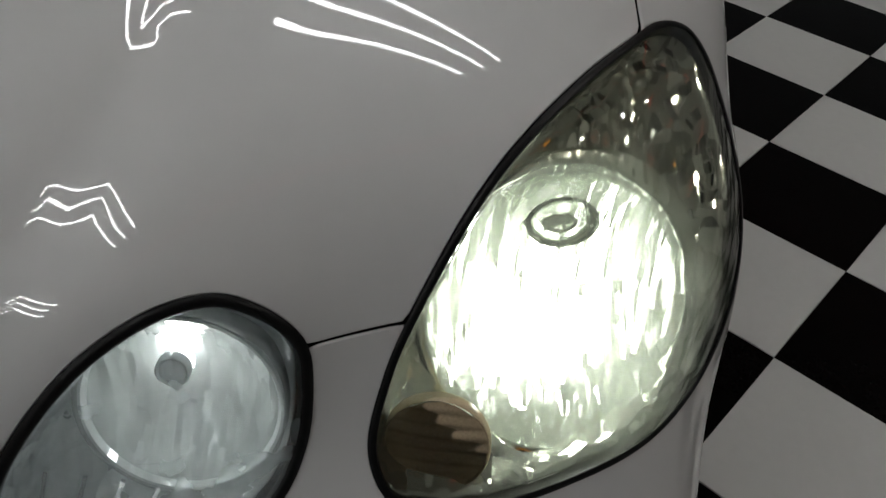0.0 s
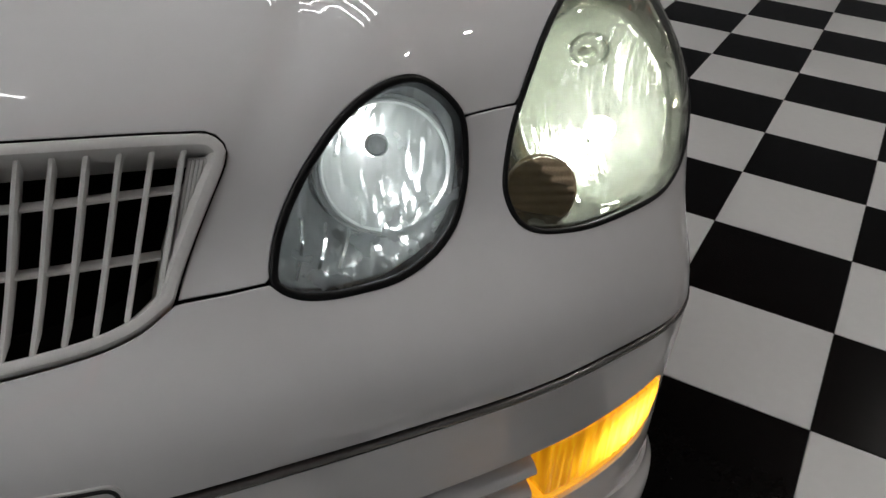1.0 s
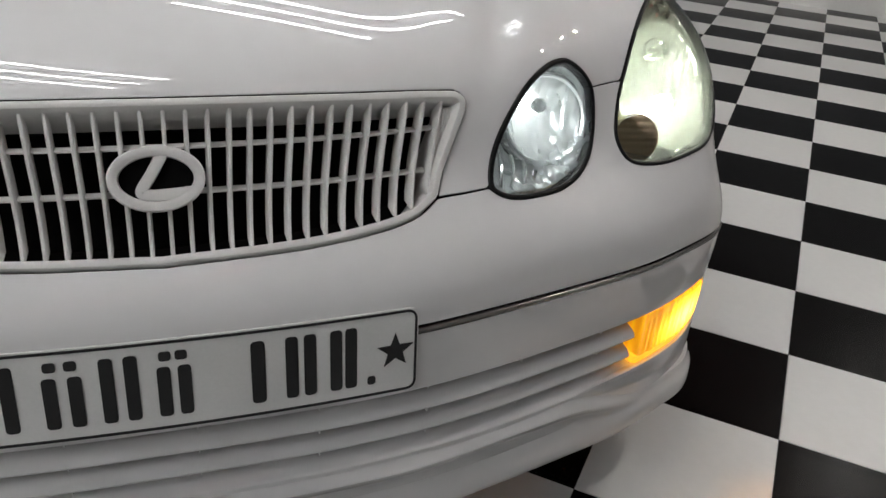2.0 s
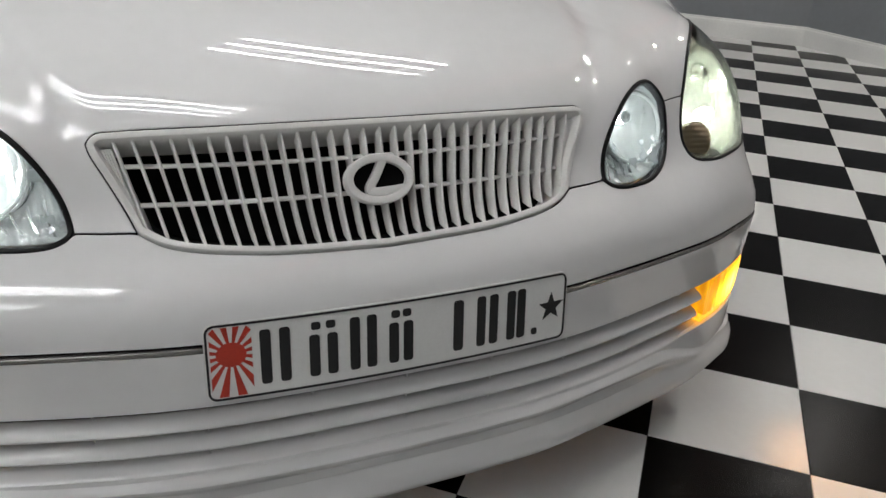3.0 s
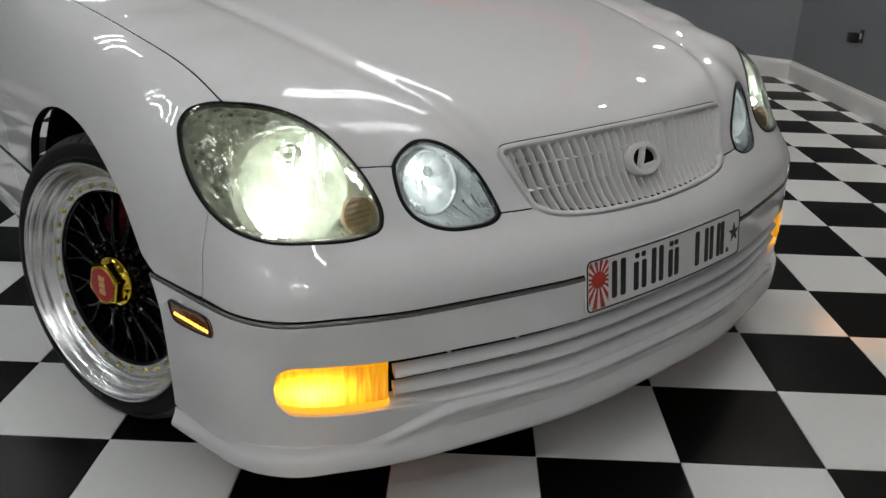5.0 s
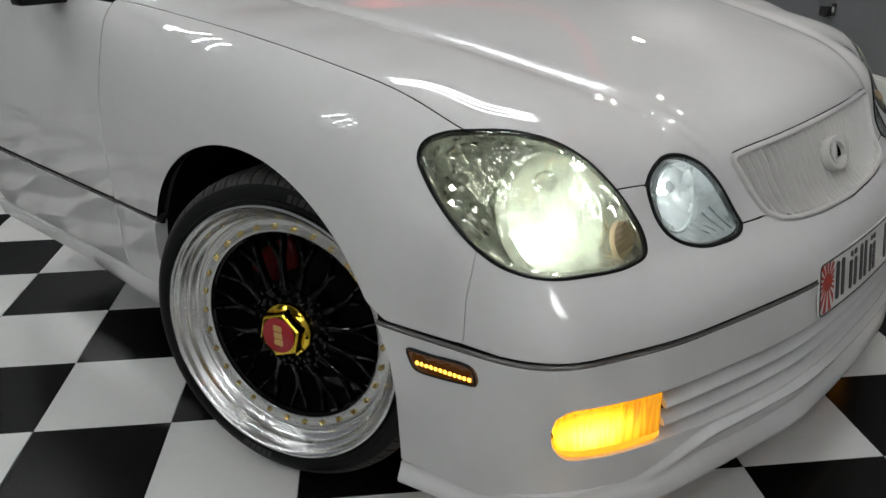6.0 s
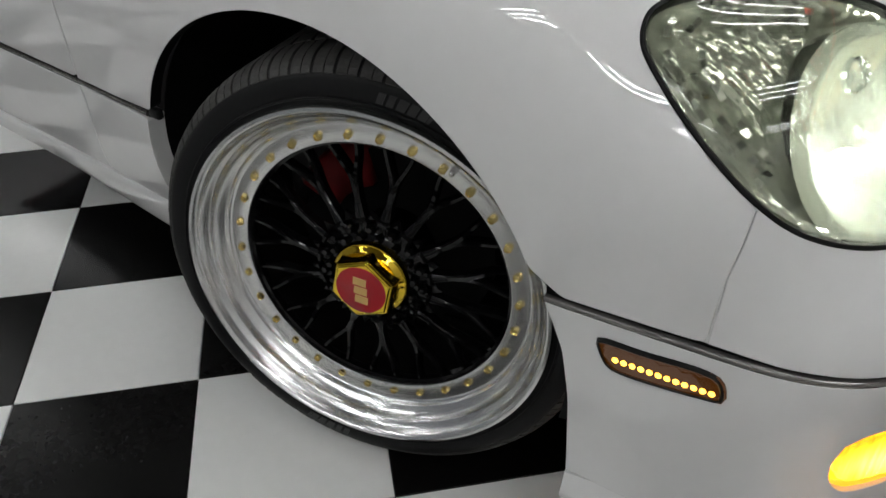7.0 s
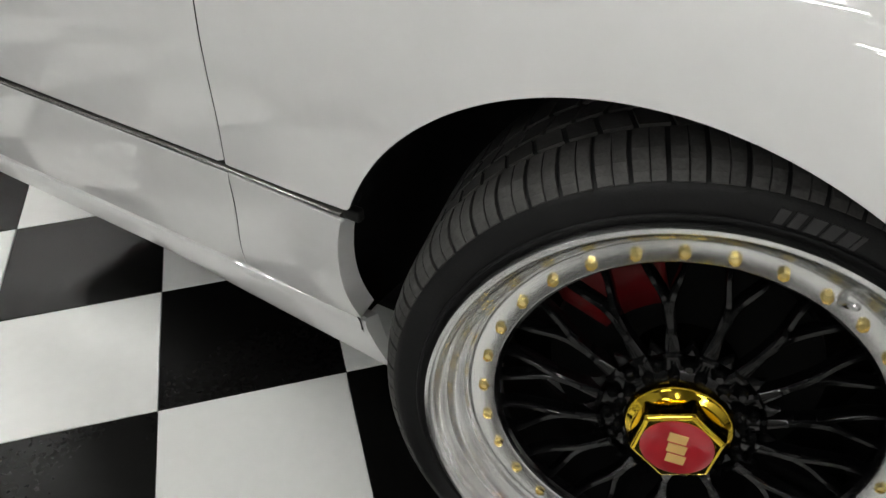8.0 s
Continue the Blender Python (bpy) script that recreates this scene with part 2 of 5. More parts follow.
def flat_fill(outline, holes, step):
    """Triangles that fill an outline of the plane, less its holes."""
    lo, hi = outline.min(0), outline.max(0)
    gx, gy = np.meshgrid(np.arange(lo[0], hi[0], step), np.arange(lo[1], hi[1], step * 0.87))
    gx[::2] += step / 2
    grid = np.stack([gx.ravel(), gy.ravel()], 1)
    keep = even_odd(outline, grid)
    for h in holes:
        keep &= ~even_odd(h, grid)
    grid = grid[keep]
    border = np.vstack([outline, *holes])
    far = np.ones(len(grid), bool)
    for c in np.array_split(np.arange(len(grid)), len(grid) // 2000 + 1):
        far[c] = ((grid[c][:, None] - border[None]) ** 2).sum(-1).min(1) > (0.55 * step) ** 2
    pts = np.vstack([border, grid[far]])
    edges, n = [], 0
    for loop in (outline, *holes):
        edges += [(n + i, n + (i + 1) % len(loop)) for i in range(len(loop))]
        n += len(loop)
    v, _, faces, *_ = geometry.delaunay_2d_cdt([Vector(p) for p in pts], edges, [], 0, 1e-7)
    v = np.array([tuple(p) for p in v])
    tri = np.array([tuple(f) for f in faces])
    mid = v[tri].mean(1)
    good = even_odd(outline, mid)
    for h in holes:
        good &= ~even_odd(h, mid)
    return v, tri[good]


def panel(name, outline, mat, parent, label="", holes=(), gap=0.0018, step=0.016, depth=0.012, out=0.0, edge_step=0.008, shape=None, roll=0.0015, dark=False):
    """A panel of the skin inside a closed outline of places, with a rolled rim turned inwards."""
    loops = [shrink(resample(to_plane(resample(np.array(outline), 0.02, True) if len(outline) < 24 else outline)[0], edge_step, True), gap)]
    loops += [shrink(resample(to_plane(h)[0], edge_step, True), -gap) for h in holes]
    v, tri = flat_fill(loops[0], loops[1:], step)
    place = skin(v, out)
    if shape:
        place = shape(v, place)
    normal = skin_normals(v)

    def at(pq):
        return shape(pq, skin(pq, out)) if shape else skin(pq, out)
    e = 6e-4
    face = normal if not (shape or mat is PAINT) or step < 0.005 else np.cross(at(v + (e, 0)) - at(v - (e, 0)), at(v + (0, e)) - at(v - (0, e)))
    face /= np.maximum(np.linalg.norm(face, axis=1), 1e-12)[:, None]
    face[((place - CORE) * face).sum(1) < 0] *= -1
    shade = [tuple(n) for n in face]
    a = place[tri]
    flip = (np.cross(a[:, 1] - a[:, 0], a[:, 2] - a[:, 0]) * (a.mean(1) - CORE)).sum(1) < 0
    tri[flip] = tri[flip][:, ::-1]
    ends = {}
    for f in tri:
        for i in range(3):
            e = (int(f[i]), int(f[(i + 1) % 3]))
            ends[e] = ends.get(e, 0) + 1
    rim = [e for e in ends if (e[1], e[0]) not in ends]
    ring = sorted({i for e in rim for i in e})
    inward = {}
    for e in rim:
        d = place[e[1]] - place[e[0]]
        d /= max(np.linalg.norm(d), 1e-9)
        for i in e:
            inward[i] = inward.get(i, 0) + np.cross(normal[i], d)
    verts = [tuple(p) for p in place]
    faces = [tuple(f) for f in tri]
    last = {i: i for i in ring}
    for k, (side, down) in enumerate(((-roll * 0.7, roll * 0.3), (-roll, roll), (-roll, depth))):
        now = {}
        for i in ring:
            w = inward[i] / max(np.linalg.norm(inward[i]), 1e-9)
            now[i] = len(verts)
            verts.append(tuple(place[i] + side * w - down * normal[i]))
            turned = (face[i] * 0.75 - w * 0.66) if k == 0 else -w
            shade.append(tuple(turned / np.linalg.norm(turned)))
        faces += [(e[1], e[0], now[e[0]], now[e[1]]) if k == 0 else (last[e[1]], last[e[0]], now[e[0]], now[e[1]]) for e in rim]
        last = now
    ob = link_mesh(name, mesh_of(name, verts, faces), mat, parent, label)
    if mat is PAINT:
        ob.data.normals_split_custom_set_from_vertices(shade)
    # Inner rim faces coloured near-black so the panel gap reads as shaded.
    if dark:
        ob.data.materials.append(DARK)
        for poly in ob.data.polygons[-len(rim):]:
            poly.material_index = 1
    return ob


def mirror(points, side):
    return np.asarray(points, float) * (side, 1, 1)



def ring(loop, section, step=0.006):
    """A section (inward, proud) carried round a closed outline on the skin."""
    flat = resample(to_plane(loop)[0], step, True)
    if area(flat) < 0:
        flat = flat[::-1]
    place, normal = skin(flat), skin_normals(flat)
    t = np.roll(place, -1, 0) - np.roll(place, 1, 0)
    t /= np.linalg.norm(t, axis=1)[:, None]
    mid = place.mean(0)
    inner = np.cross(normal, t)
    if ((mid - place) * inner).sum() < 0:
        inner = -inner
    return sweep(place, section, True, (inner, normal))


def strip(curve, section, step=0.012):
    """A section (up, proud) carried along an open curve on the skin."""
    flat = resample(to_plane(resample(np.array(curve, float), 0.01))[0], step)
    place, normal = skin(flat), skin_normals(flat)
    t = np.gradient(place, axis=0)
    t /= np.linalg.norm(t, axis=1)[:, None]
    up = np.cross(normal, t)
    up[up[:, 2] < 0] *= -1
    return sweep(place, section, False, (up, normal))


def seam(curve, parent, wide=0.009, deep=0.010, mat=None):
    """A strip down the gap between two panels, near-black by default for the gap's shade."""
    flat = resample(to_plane(resample(np.array(curve, float), 0.01))[0], 0.01)
    place, normal = skin(flat), skin_normals(flat)
    t = np.gradient(place, axis=0)
    t /= np.linalg.norm(t, axis=1)[:, None]
    vf = sweep(place, [(-wide, -deep - 0.004), (wide, -deep - 0.004), (wide, -deep), (-wide, -deep)], False, (np.cross(normal, t), normal))
    return solid("seam_backing", vf, mat or DARK, parent)


def solid(name, vf, mat, parent=None, label="", smooth=True):
    """A closed mesh from vertices and faces, its faces turned outwards."""
    bm = bmesh.new()
    vs = [bm.verts.new(tuple(v)) for v in vf[0]]
    for f in vf[1]:
        try:
            bm.faces.new([vs[i] for i in f])
        except ValueError:
            pass
    bmesh.ops.recalc_face_normals(bm, faces=bm.faces[:])
    ob = link(name, bm, mat, parent, label, smooth)
    if smooth:
        ob.data.set_sharp_from_angle(angle=radians(40))
    return ob


def rounded(w, h, r=0.35, n=3, base=0.0):
    """A cushion section: w across (centred), from base up to h, its top corners rounded."""
    k = min(w, h) * r
    pts = [(-w / 2, base)]
    for cx, a0 in ((-w / 2 + k, 180), (w / 2 - k, 90)):
        pts += [(cx + k * math.cos(radians(a0 - 90 * i / n)), h - k + k * math.sin(radians(a0 - 90 * i / n))) for i in range(n + 1)]
    return pts + [(w / 2, base)]


# outlines of the front, for the +x half
LAMP = [(0.6065, 0.1360, 0.6615), (0.6378, 0.1775, 0.7125), (0.6667, 0.2137, 0.7395), (0.7043, 0.2599, 0.7559), (0.7430, 0.3113, 0.7579), (0.7710, 0.3510, 0.7532),
        (0.7967, 0.3712, 0.7406), (0.8166, 0.3671, 0.7198), (0.8299, 0.341, 0.6942), (0.8422, 0.2832, 0.6478), (0.8353, 0.2304, 0.6052), (0.8165, 0.1902, 0.5788),
        (0.7802, 0.146, 0.5637), (0.7188, 0.1018, 0.5605), (0.6525, 0.0769, 0.5603), (0.6043, 0.0754, 0.5691), (0.5899, 0.0904, 0.5944), (0.5949, 0.1155, 0.6317)]
EYE = [(0.5511, 0.1150, 0.6598), (0.5430, 0.1174, 0.6728), (0.5272, 0.1172, 0.6874), (0.5069, 0.1139, 0.6982), (0.4820, 0.1033, 0.6986), (0.4602, 0.0911, 0.6911),
       (0.4385, 0.0780, 0.6768), (0.4199, 0.0659, 0.6572), (0.4044, 0.0557, 0.6358), (0.3911, 0.0454, 0.6113), (0.3829, 0.0336, 0.5876), (0.3813, 0.0196, 0.5679),
       (0.3889, 0.0152, 0.5613), (0.4029, 0.0129, 0.5559), (0.4243, 0.0148, 0.5528), (0.4500, 0.0207, 0.5520), (0.4803, 0.0302, 0.5527), (0.5040, 0.0425, 0.5573),
       (0.5247, 0.0572, 0.5659), (0.5419, 0.0748, 0.5813), (0.5516, 0.0920, 0.6062), (0.5539, 0.1061, 0.6364)]
LAMP_C, EYE_C = spline(LAMP, 6, True), spline(EYE, 6, True)


def arc(loop, a, b):
    """The stretch of a closed curve from the place nearest a to that nearest b, the way it runs."""
    i, j = (int(((loop - np.array(p)) ** 2).sum(1).argmin()) for p in (a, b))
    return loop[i: j + 1] if i <= j else np.vstack([loop[i:], loop[: j + 1]])


GRILLE_TOP = spline([(0, 0.04, 0.684), (0.2, 0.048, 0.682), (0.321, 0.0625, 0.678), (0.345, 0.066, 0.675), (0.3545, 0.064, 0.665)], 8)
GRILLE_SIDE = spline([(0.3545, 0.064, 0.665), (0.3530, 0.058, 0.655), (0.342, 0.045, 0.632), (0.31, 0.005, 0.566)], 8)
GRILLE_LOW = spline([(0.31, 0.005, 0.566), (0.278, -0.015, 0.552), (0.17, -0.03, 0.538), (0.0, -0.04, 0.532)], 8)
SHUT = spline([(0.753, 0.327, 0.757), (0.765, 0.45, 0.803), (0.785, 0.62, 0.84), (0.80, 0.85, 0.872), (0.812, 1.2, 0.90), (0.82, 1.6, 0.915)], 8)
DOOR_SEAM = spline([(0.825, 1.255, 0.90), (0.862, 1.258, 0.83), (0.90, 1.262, 0.66), (0.895, 1.268, 0.552), (0.888, 1.281, 0.468)], 8)
DOOR_LOW = spline([(0.888, 1.281, 0.468), (0.881, 1.291, 0.386), (0.855, 1.328, 0.268)], 8)
ARCH = np.array([(0.895, 0.755 + 0.364 * math.cos(a), 0.32 + 0.362 * math.sin(a)) for a in np.radians(np.linspace(-24, 200, 70))])
SEAM_TOP, SEAM_MID, SEAM_LOW = (0.8353, 0.2304, 0.6052), (0.847, 0.241, 0.53), (0.846, 0.249, 0.45)
TRIM_C = spline([(x, y, 0.442) for x, y in TRIM_LINE], 8)
CREASE = to_plane(spline([(0.315, 0.008, 0.565), (0.366, 0.045, 0.635), (0.386, 0.068, 0.675), (0.410, 0.108, 0.715), (0.435, 0.175, 0.75), (0.468, 0.26, 0.777),
                          (0.505, 0.41, 0.817), (0.55, 0.7, 0.87), (0.59, 1.2, 0.92), (0.60, 1.7, 0.94)], 10))[0]
CREASE = resample(CREASE, 0.004)


def hood_shape(pq, place):
    """The soft valley that runs from the grille's corners up the bonnet, on both halves."""
    q = np.stack([np.abs(pq[:, 0]), pq[:, 1]], 1)
    d = np.concatenate([np.sqrt(((c[:, None] - CREASE[None]) ** 2).sum(-1).min(1)) for c in np.array_split(q, len(q) // 3000 + 1)])
    dip = 0.0105 * np.exp(-(d / 0.023) ** 2) * np.clip((place[:, 1] - 0.01) / 0.12, 0.15, 1)
    away = place - CORE
    return place - dip[:, None] * away / np.linalg.norm(away, axis=1)[:, None]


def at_z(curve, z):
    c = np.array(curve, float)
    c[:, 2] = z
    return c


def both(half):
    """An open half curve that starts on the middle plane, carried on to the other half: from -x to +x."""
    half = np.asarray(half)
    return np.vstack([mirror(half[::-1], -1), half[1:]])


car = empty("car", (0, 0, 0), None, "pearl white saloon with lit headlights and deep-dish wheels on chequered tiles", "car")

EYE_IN, EYE_OUT = EYE[11], EYE[0]
half_hood = np.vstack([GRILLE_TOP, GRILLE_SIDE[1:], [(0.345, 0.014, 0.566)], arc(EYE_C[::-1], EYE_IN, EYE_OUT)[::1],
                       arc(LAMP_C, LAMP[0], SHUT[0]), SHUT[1:]])
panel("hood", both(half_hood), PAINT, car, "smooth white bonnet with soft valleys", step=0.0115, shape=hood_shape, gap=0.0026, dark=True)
half_up = np.vstack([GRILLE_LOW[::-1], [(0.345, 0.014, 0.566)], arc(EYE_C, EYE_IN, EYE_OUT),
                     arc(LAMP_C[::-1], LAMP[0], SEAM_TOP), [SEAM_MID, SEAM_LOW]])
trim_front = TRIM_C[TRIM_C[:, 0] < 0.8435]
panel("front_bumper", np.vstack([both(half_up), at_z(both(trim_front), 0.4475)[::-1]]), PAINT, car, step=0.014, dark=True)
OPEN_TOP = [(0, -0.091, 0.3560), (0.26, -0.075, 0.3560), (0.5, -0.017, 0.3570), (0.64, 0.02, 0.3580), (0.74, 0.07, 0.3600), (0.779, 0.094, 0.3580), (0.793, 0.107, 0.3470)]
OPEN_LOW = [(0.797, 0.113, 0.3230), (0.791, 0.113, 0.2950), (0.774, 0.102, 0.2730), (0.74, 0.08, 0.2690), (0.62, 0.02, 0.2670), (0.5, -0.017, 0.2620), (0.26, -0.075, 0.2610), (0, -0.091, 0.2600)]
opening = np.vstack([spline(OPEN_TOP, 6), spline(OPEN_LOW, 6)])
opening = np.vstack([opening, mirror(opening[::-1], -1)[1:-1]])
KEEL = spline([(0.88, 0.368, 0.182), (0.862, 0.26, 0.182), (0.795, 0.135, 0.19), (0.6, 0.018, 0.20), (0.3, -0.062, 0.205), (0, -0.086, 0.207)], 8)
low_half = np.vstack([at_z(TRIM_C, 0.4365), [(0.884, 0.384, 0.375), (0.885, 0.371, 0.305), (0.885, 0.3675, 0.24)], KEEL])
panel("lower_bumper", np.vstack([low_half, mirror(low_half[::-1], -1)[1:-1]]), PAINT, car, holes=[opening], step=0.014, depth=0.03)
for side in (-1, 1):
    fender = np.vstack([SHUT[SHUT[:, 1] < 1.25], DOOR_SEAM, [(0.891, 1.18, 0.468)], ARCH[ARCH[:, 2] > 0.458],
                        TRIM_C[::-1][(TRIM_C[::-1][:, 1] > 0.251) & (TRIM_C[::-1][:, 1] < 0.41)] + (0, 0, 0.0075), [SEAM_LOW, SEAM_MID],
                        arc(LAMP_C[::-1], SEAM_TOP, SHUT[0])[:-1]])
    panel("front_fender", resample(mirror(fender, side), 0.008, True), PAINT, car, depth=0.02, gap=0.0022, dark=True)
    back = ARCH[(ARCH[:, 1] > 0.9) & (ARCH[:, 2] < 0.453) & (ARCH[:, 2] > 0.265)]
    low = np.vstack([at_z(DOOR_LOW[:1], 0.457), DOOR_LOW[1:], [(0.845, 1.2, 0.262)], back + (-0.03, 0, 0)])
    panel("fender_skirt", resample(mirror(low, side), 0.012, True), PAINT, car, depth=0.03, gap=0.003)
    door = np.vstack([DOOR_SEAM, [(0.888, 1.6, 0.47), (0.887, 2.1, 0.475), (0.865, 2.1, 0.84), (0.83, 2.1, 0.90)]])
    panel("front_door", resample(mirror(door, side), 0.02, True), PAINT, car, step=0.03, gap=0.0042, dark=True)
    lowd = np.vstack([at_z(DOOR_LOW[:1], 0.457), DOOR_LOW[1:], [(0.852, 1.7, 0.265), (0.85, 2.1, 0.265), (0.887, 2.1, 0.464)]])
    panel("door_cladding", resample(mirror(lowd, side), 0.02, True), PAINT, car, step=0.03, gap=0.0042, dark=True)
    for line in (SHUT, np.vstack([DOOR_SEAM, DOOR_LOW[1:]]), [EYE_OUT, LAMP[0]], [(0.31, 0.005, 0.566), (0.345, 0.014, 0.566), EYE_IN]):
        seam(mirror(line, side), car)
    seam(mirror([SEAM_TOP, SEAM_MID, SEAM_LOW], side), car, 0.006, 0.0022, PAINT)
seam(both(GRILLE_TOP), car)

# ---- trim strips, lip, side skirts ----
front = both(TRIM_C)
solid("trim_gap", strip(at_z(front, 0.442), [(-0.013, -0.012), (0.013, -0.012), (0.013, -0.006), (-0.013, -0.006)]), DARK, car)
solid("bumper_trim", strip(at_z(front, 0.4405), [(-0.0055, -0.006), (0.003, -0.006), (0.003, -0.0012), (0.0015, 0.0006), (-0.001, 0.0012), (-0.004, 0.0004), (-0.0055, -0.001)]), TRIM, car,
      "satin grey moulding strip")
for side in (-1, 1):
    waist = mirror([(0.893, 1.098, 0.4625), (0.888, 1.281, 0.4625), (0.888, 1.6, 0.4645), (0.887, 2.1, 0.469)], side)
    solid("trim_gap", strip(waist, [(-0.010, -0.012), (0.010, -0.012), (0.010, -0.006), (-0.010, -0.006)]), DARK, car)
    solid("door_trim", strip(waist, [(-0.0052, -0.006), (0.0012, -0.006), (0.0012, -0.001), (0, 0.0008), (-0.0035, 0.0006), (-0.0052, -0.001)]), TRIM, car,
          "satin grey moulding strip")
    # side skirt: a rail under the doors that turns in towards the floor
    ys = np.linspace(1.095, 2.15, 44)
    vs = []
    for y in ys:
        zb = 0.176 + 0.040 * min((y - 1.09) / 0.6, 1.0)
        prof = [(0.8515, 0.2665), (0.8560, 0.2640), (0.8575, 0.2585), (0.8570, 0.2500), (0.8510, 0.2200), (0.8435, zb + 0.008), (0.8400, zb), (0.8370, zb - 0.001), (0.832, zb + 0.004), (0.832, 0.26)]
        near = max(0.0, 1 - (y - 1.095) / 0.2)
        vs += [(x * side, y + near * (0.755 + math.sqrt(0.364**2 - (z - 0.32) ** 2) - 1.095) + (1 - near) * 0.06 * (z - 0.22), z) for x, z in prof]
    k = len(prof)
    fs = [(i * k + j, i * k + (j + 1) % k, (i + 1) * k + (j + 1) % k, (i + 1) * k + j) for i in range(len(ys) - 1) for j in range(k)]
    fs += [tuple(range(k)), tuple(range((len(ys) - 1) * k, len(ys) * k))]
    solid("side_skirt", (vs, fs), PAINT, car)

# front lip: a ridge under the intake that sinks towards the corners, a hollow, and a band down to the floor's gap
LIP = resample(both(spline([(x, y, 0) for x, y in TRIM_LINE[:-1]] + [(0.874, 0.372, 0)], 10)), 0.010)
tang = np.gradient(LIP, axis=0)
tang /= np.linalg.norm(tang, axis=1)[:, None]
vs = []
for p, t in zip(LIP, tang):
    out = np.array((t[1], -t[0], 0))
    f = min(max((abs(p[0]) - 0.50) / 0.19, 0.0), 1.0)
    f = f * f * (3 - 2 * f)
    g = min(max((p[1] - 0.10) / 0.28, 0.0), 1.0)
    low = 0.152 - 0.014 * g
    mid = [(0.262, -0.014), (0.259, 0.0005), (0.251, 0.004), (0.247, 0.0115), (0.241, 0.0150), (0.235, 0.0135), (0.225, 0.0040), (0.213, -0.0015), (0.200, 0.0005), (0.188, 0.0075),
           (low + 0.012, 0.0115), (low + 0.004, 0.0105), (low, 0.007), (low - 0.001, -0.004), (low + 0.012, -0.05)]
    top = 0.206 - 0.030 * g
    end = [(top + 0.003, -0.014), (top, 0.0008), (top - 0.003, 0.0015), (top - 0.006, 0.0022), (top - 0.009, 0.003), (top - 0.012, 0.0042), (top - 0.015, 0.0058), (top - 0.018, 0.0074), (top - 0.021, 0.009),
           (top - 0.025, 0.0110), (low + 0.010, 0.0125), (low + 0.003, 0.0115), (low, 0.008), (low - 0.001, -0.004), (low + 0.012, -0.05)]
    for (z0, o0), (z1, o1) in zip(mid, end):
        q = p + out * (o0 * (1 - f) + o1 * f)
        vs.append((q[0], q[1], z0 * (1 - f) + z1 * f))
k = len(mid)
fs = [(i * k + j, i * k + j + 1, (i + 1) * k + j + 1, (i + 1) * k + j) for i in range(len(LIP) - 1) for j in range(k - 1)]
fs += [tuple(range(k)), tuple(range((len(LIP) - 1) * k, len(LIP) * k))]
solid("front_lip", (vs, fs), PAINT, car, "white front lip spoiler")

# lower air intake: a back blackened for the shade there, and two louvres
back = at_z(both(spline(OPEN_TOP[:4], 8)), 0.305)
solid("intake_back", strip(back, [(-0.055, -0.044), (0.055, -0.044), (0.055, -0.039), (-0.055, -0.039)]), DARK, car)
solid("intake_sill", strip(at_z(back, 0.262), [(-0.006, -0.003), (-0.002, 0.0005), (0.001, -0.0015), (0.014, -0.041), (0.006, -0.043)]), PAINT, car, "sloping lower edge of the intake")
for x in (-0.52, -0.385, -0.25, -0.115, 0.02, 0.155, 0.29, 0.425, 0.56):
    for z in (0.3445, 0.3105, 0.2765):
        at = on_skin([(x, float(np.interp(abs(x), [p[0] for p in TRIM_LINE], [p[1] for p in TRIM_LINE])), z)])[0]
        link("louvre_tab", box_bm(0.0022, 0.014, 0.005, 0.0006, (at[0], at[1] + 0.017, at[2] + 0.003)), PAINT, car)
for z, o in ((0.3320, -0.002), (0.2975, -0.004)):
    line = at_z(both(spline([(0, -0.091, 0), (0.26, -0.075, 0), (0.5, -0.017, 0), (0.619, 0.015, 0)], 8)), z)
    solid("louvre", strip(line, [(-0.0110, -0.006 + o), (-0.0100, -0.001 + o), (-0.0065, 0.0008 + o), (-0.0022, -0.0005 + o), (0.0030, -0.0055 + o), (0.0085, -0.0165 + o), (0.0085, -0.0215 + o), (-0.0050, -0.0180 + o)]), PAINT, car)

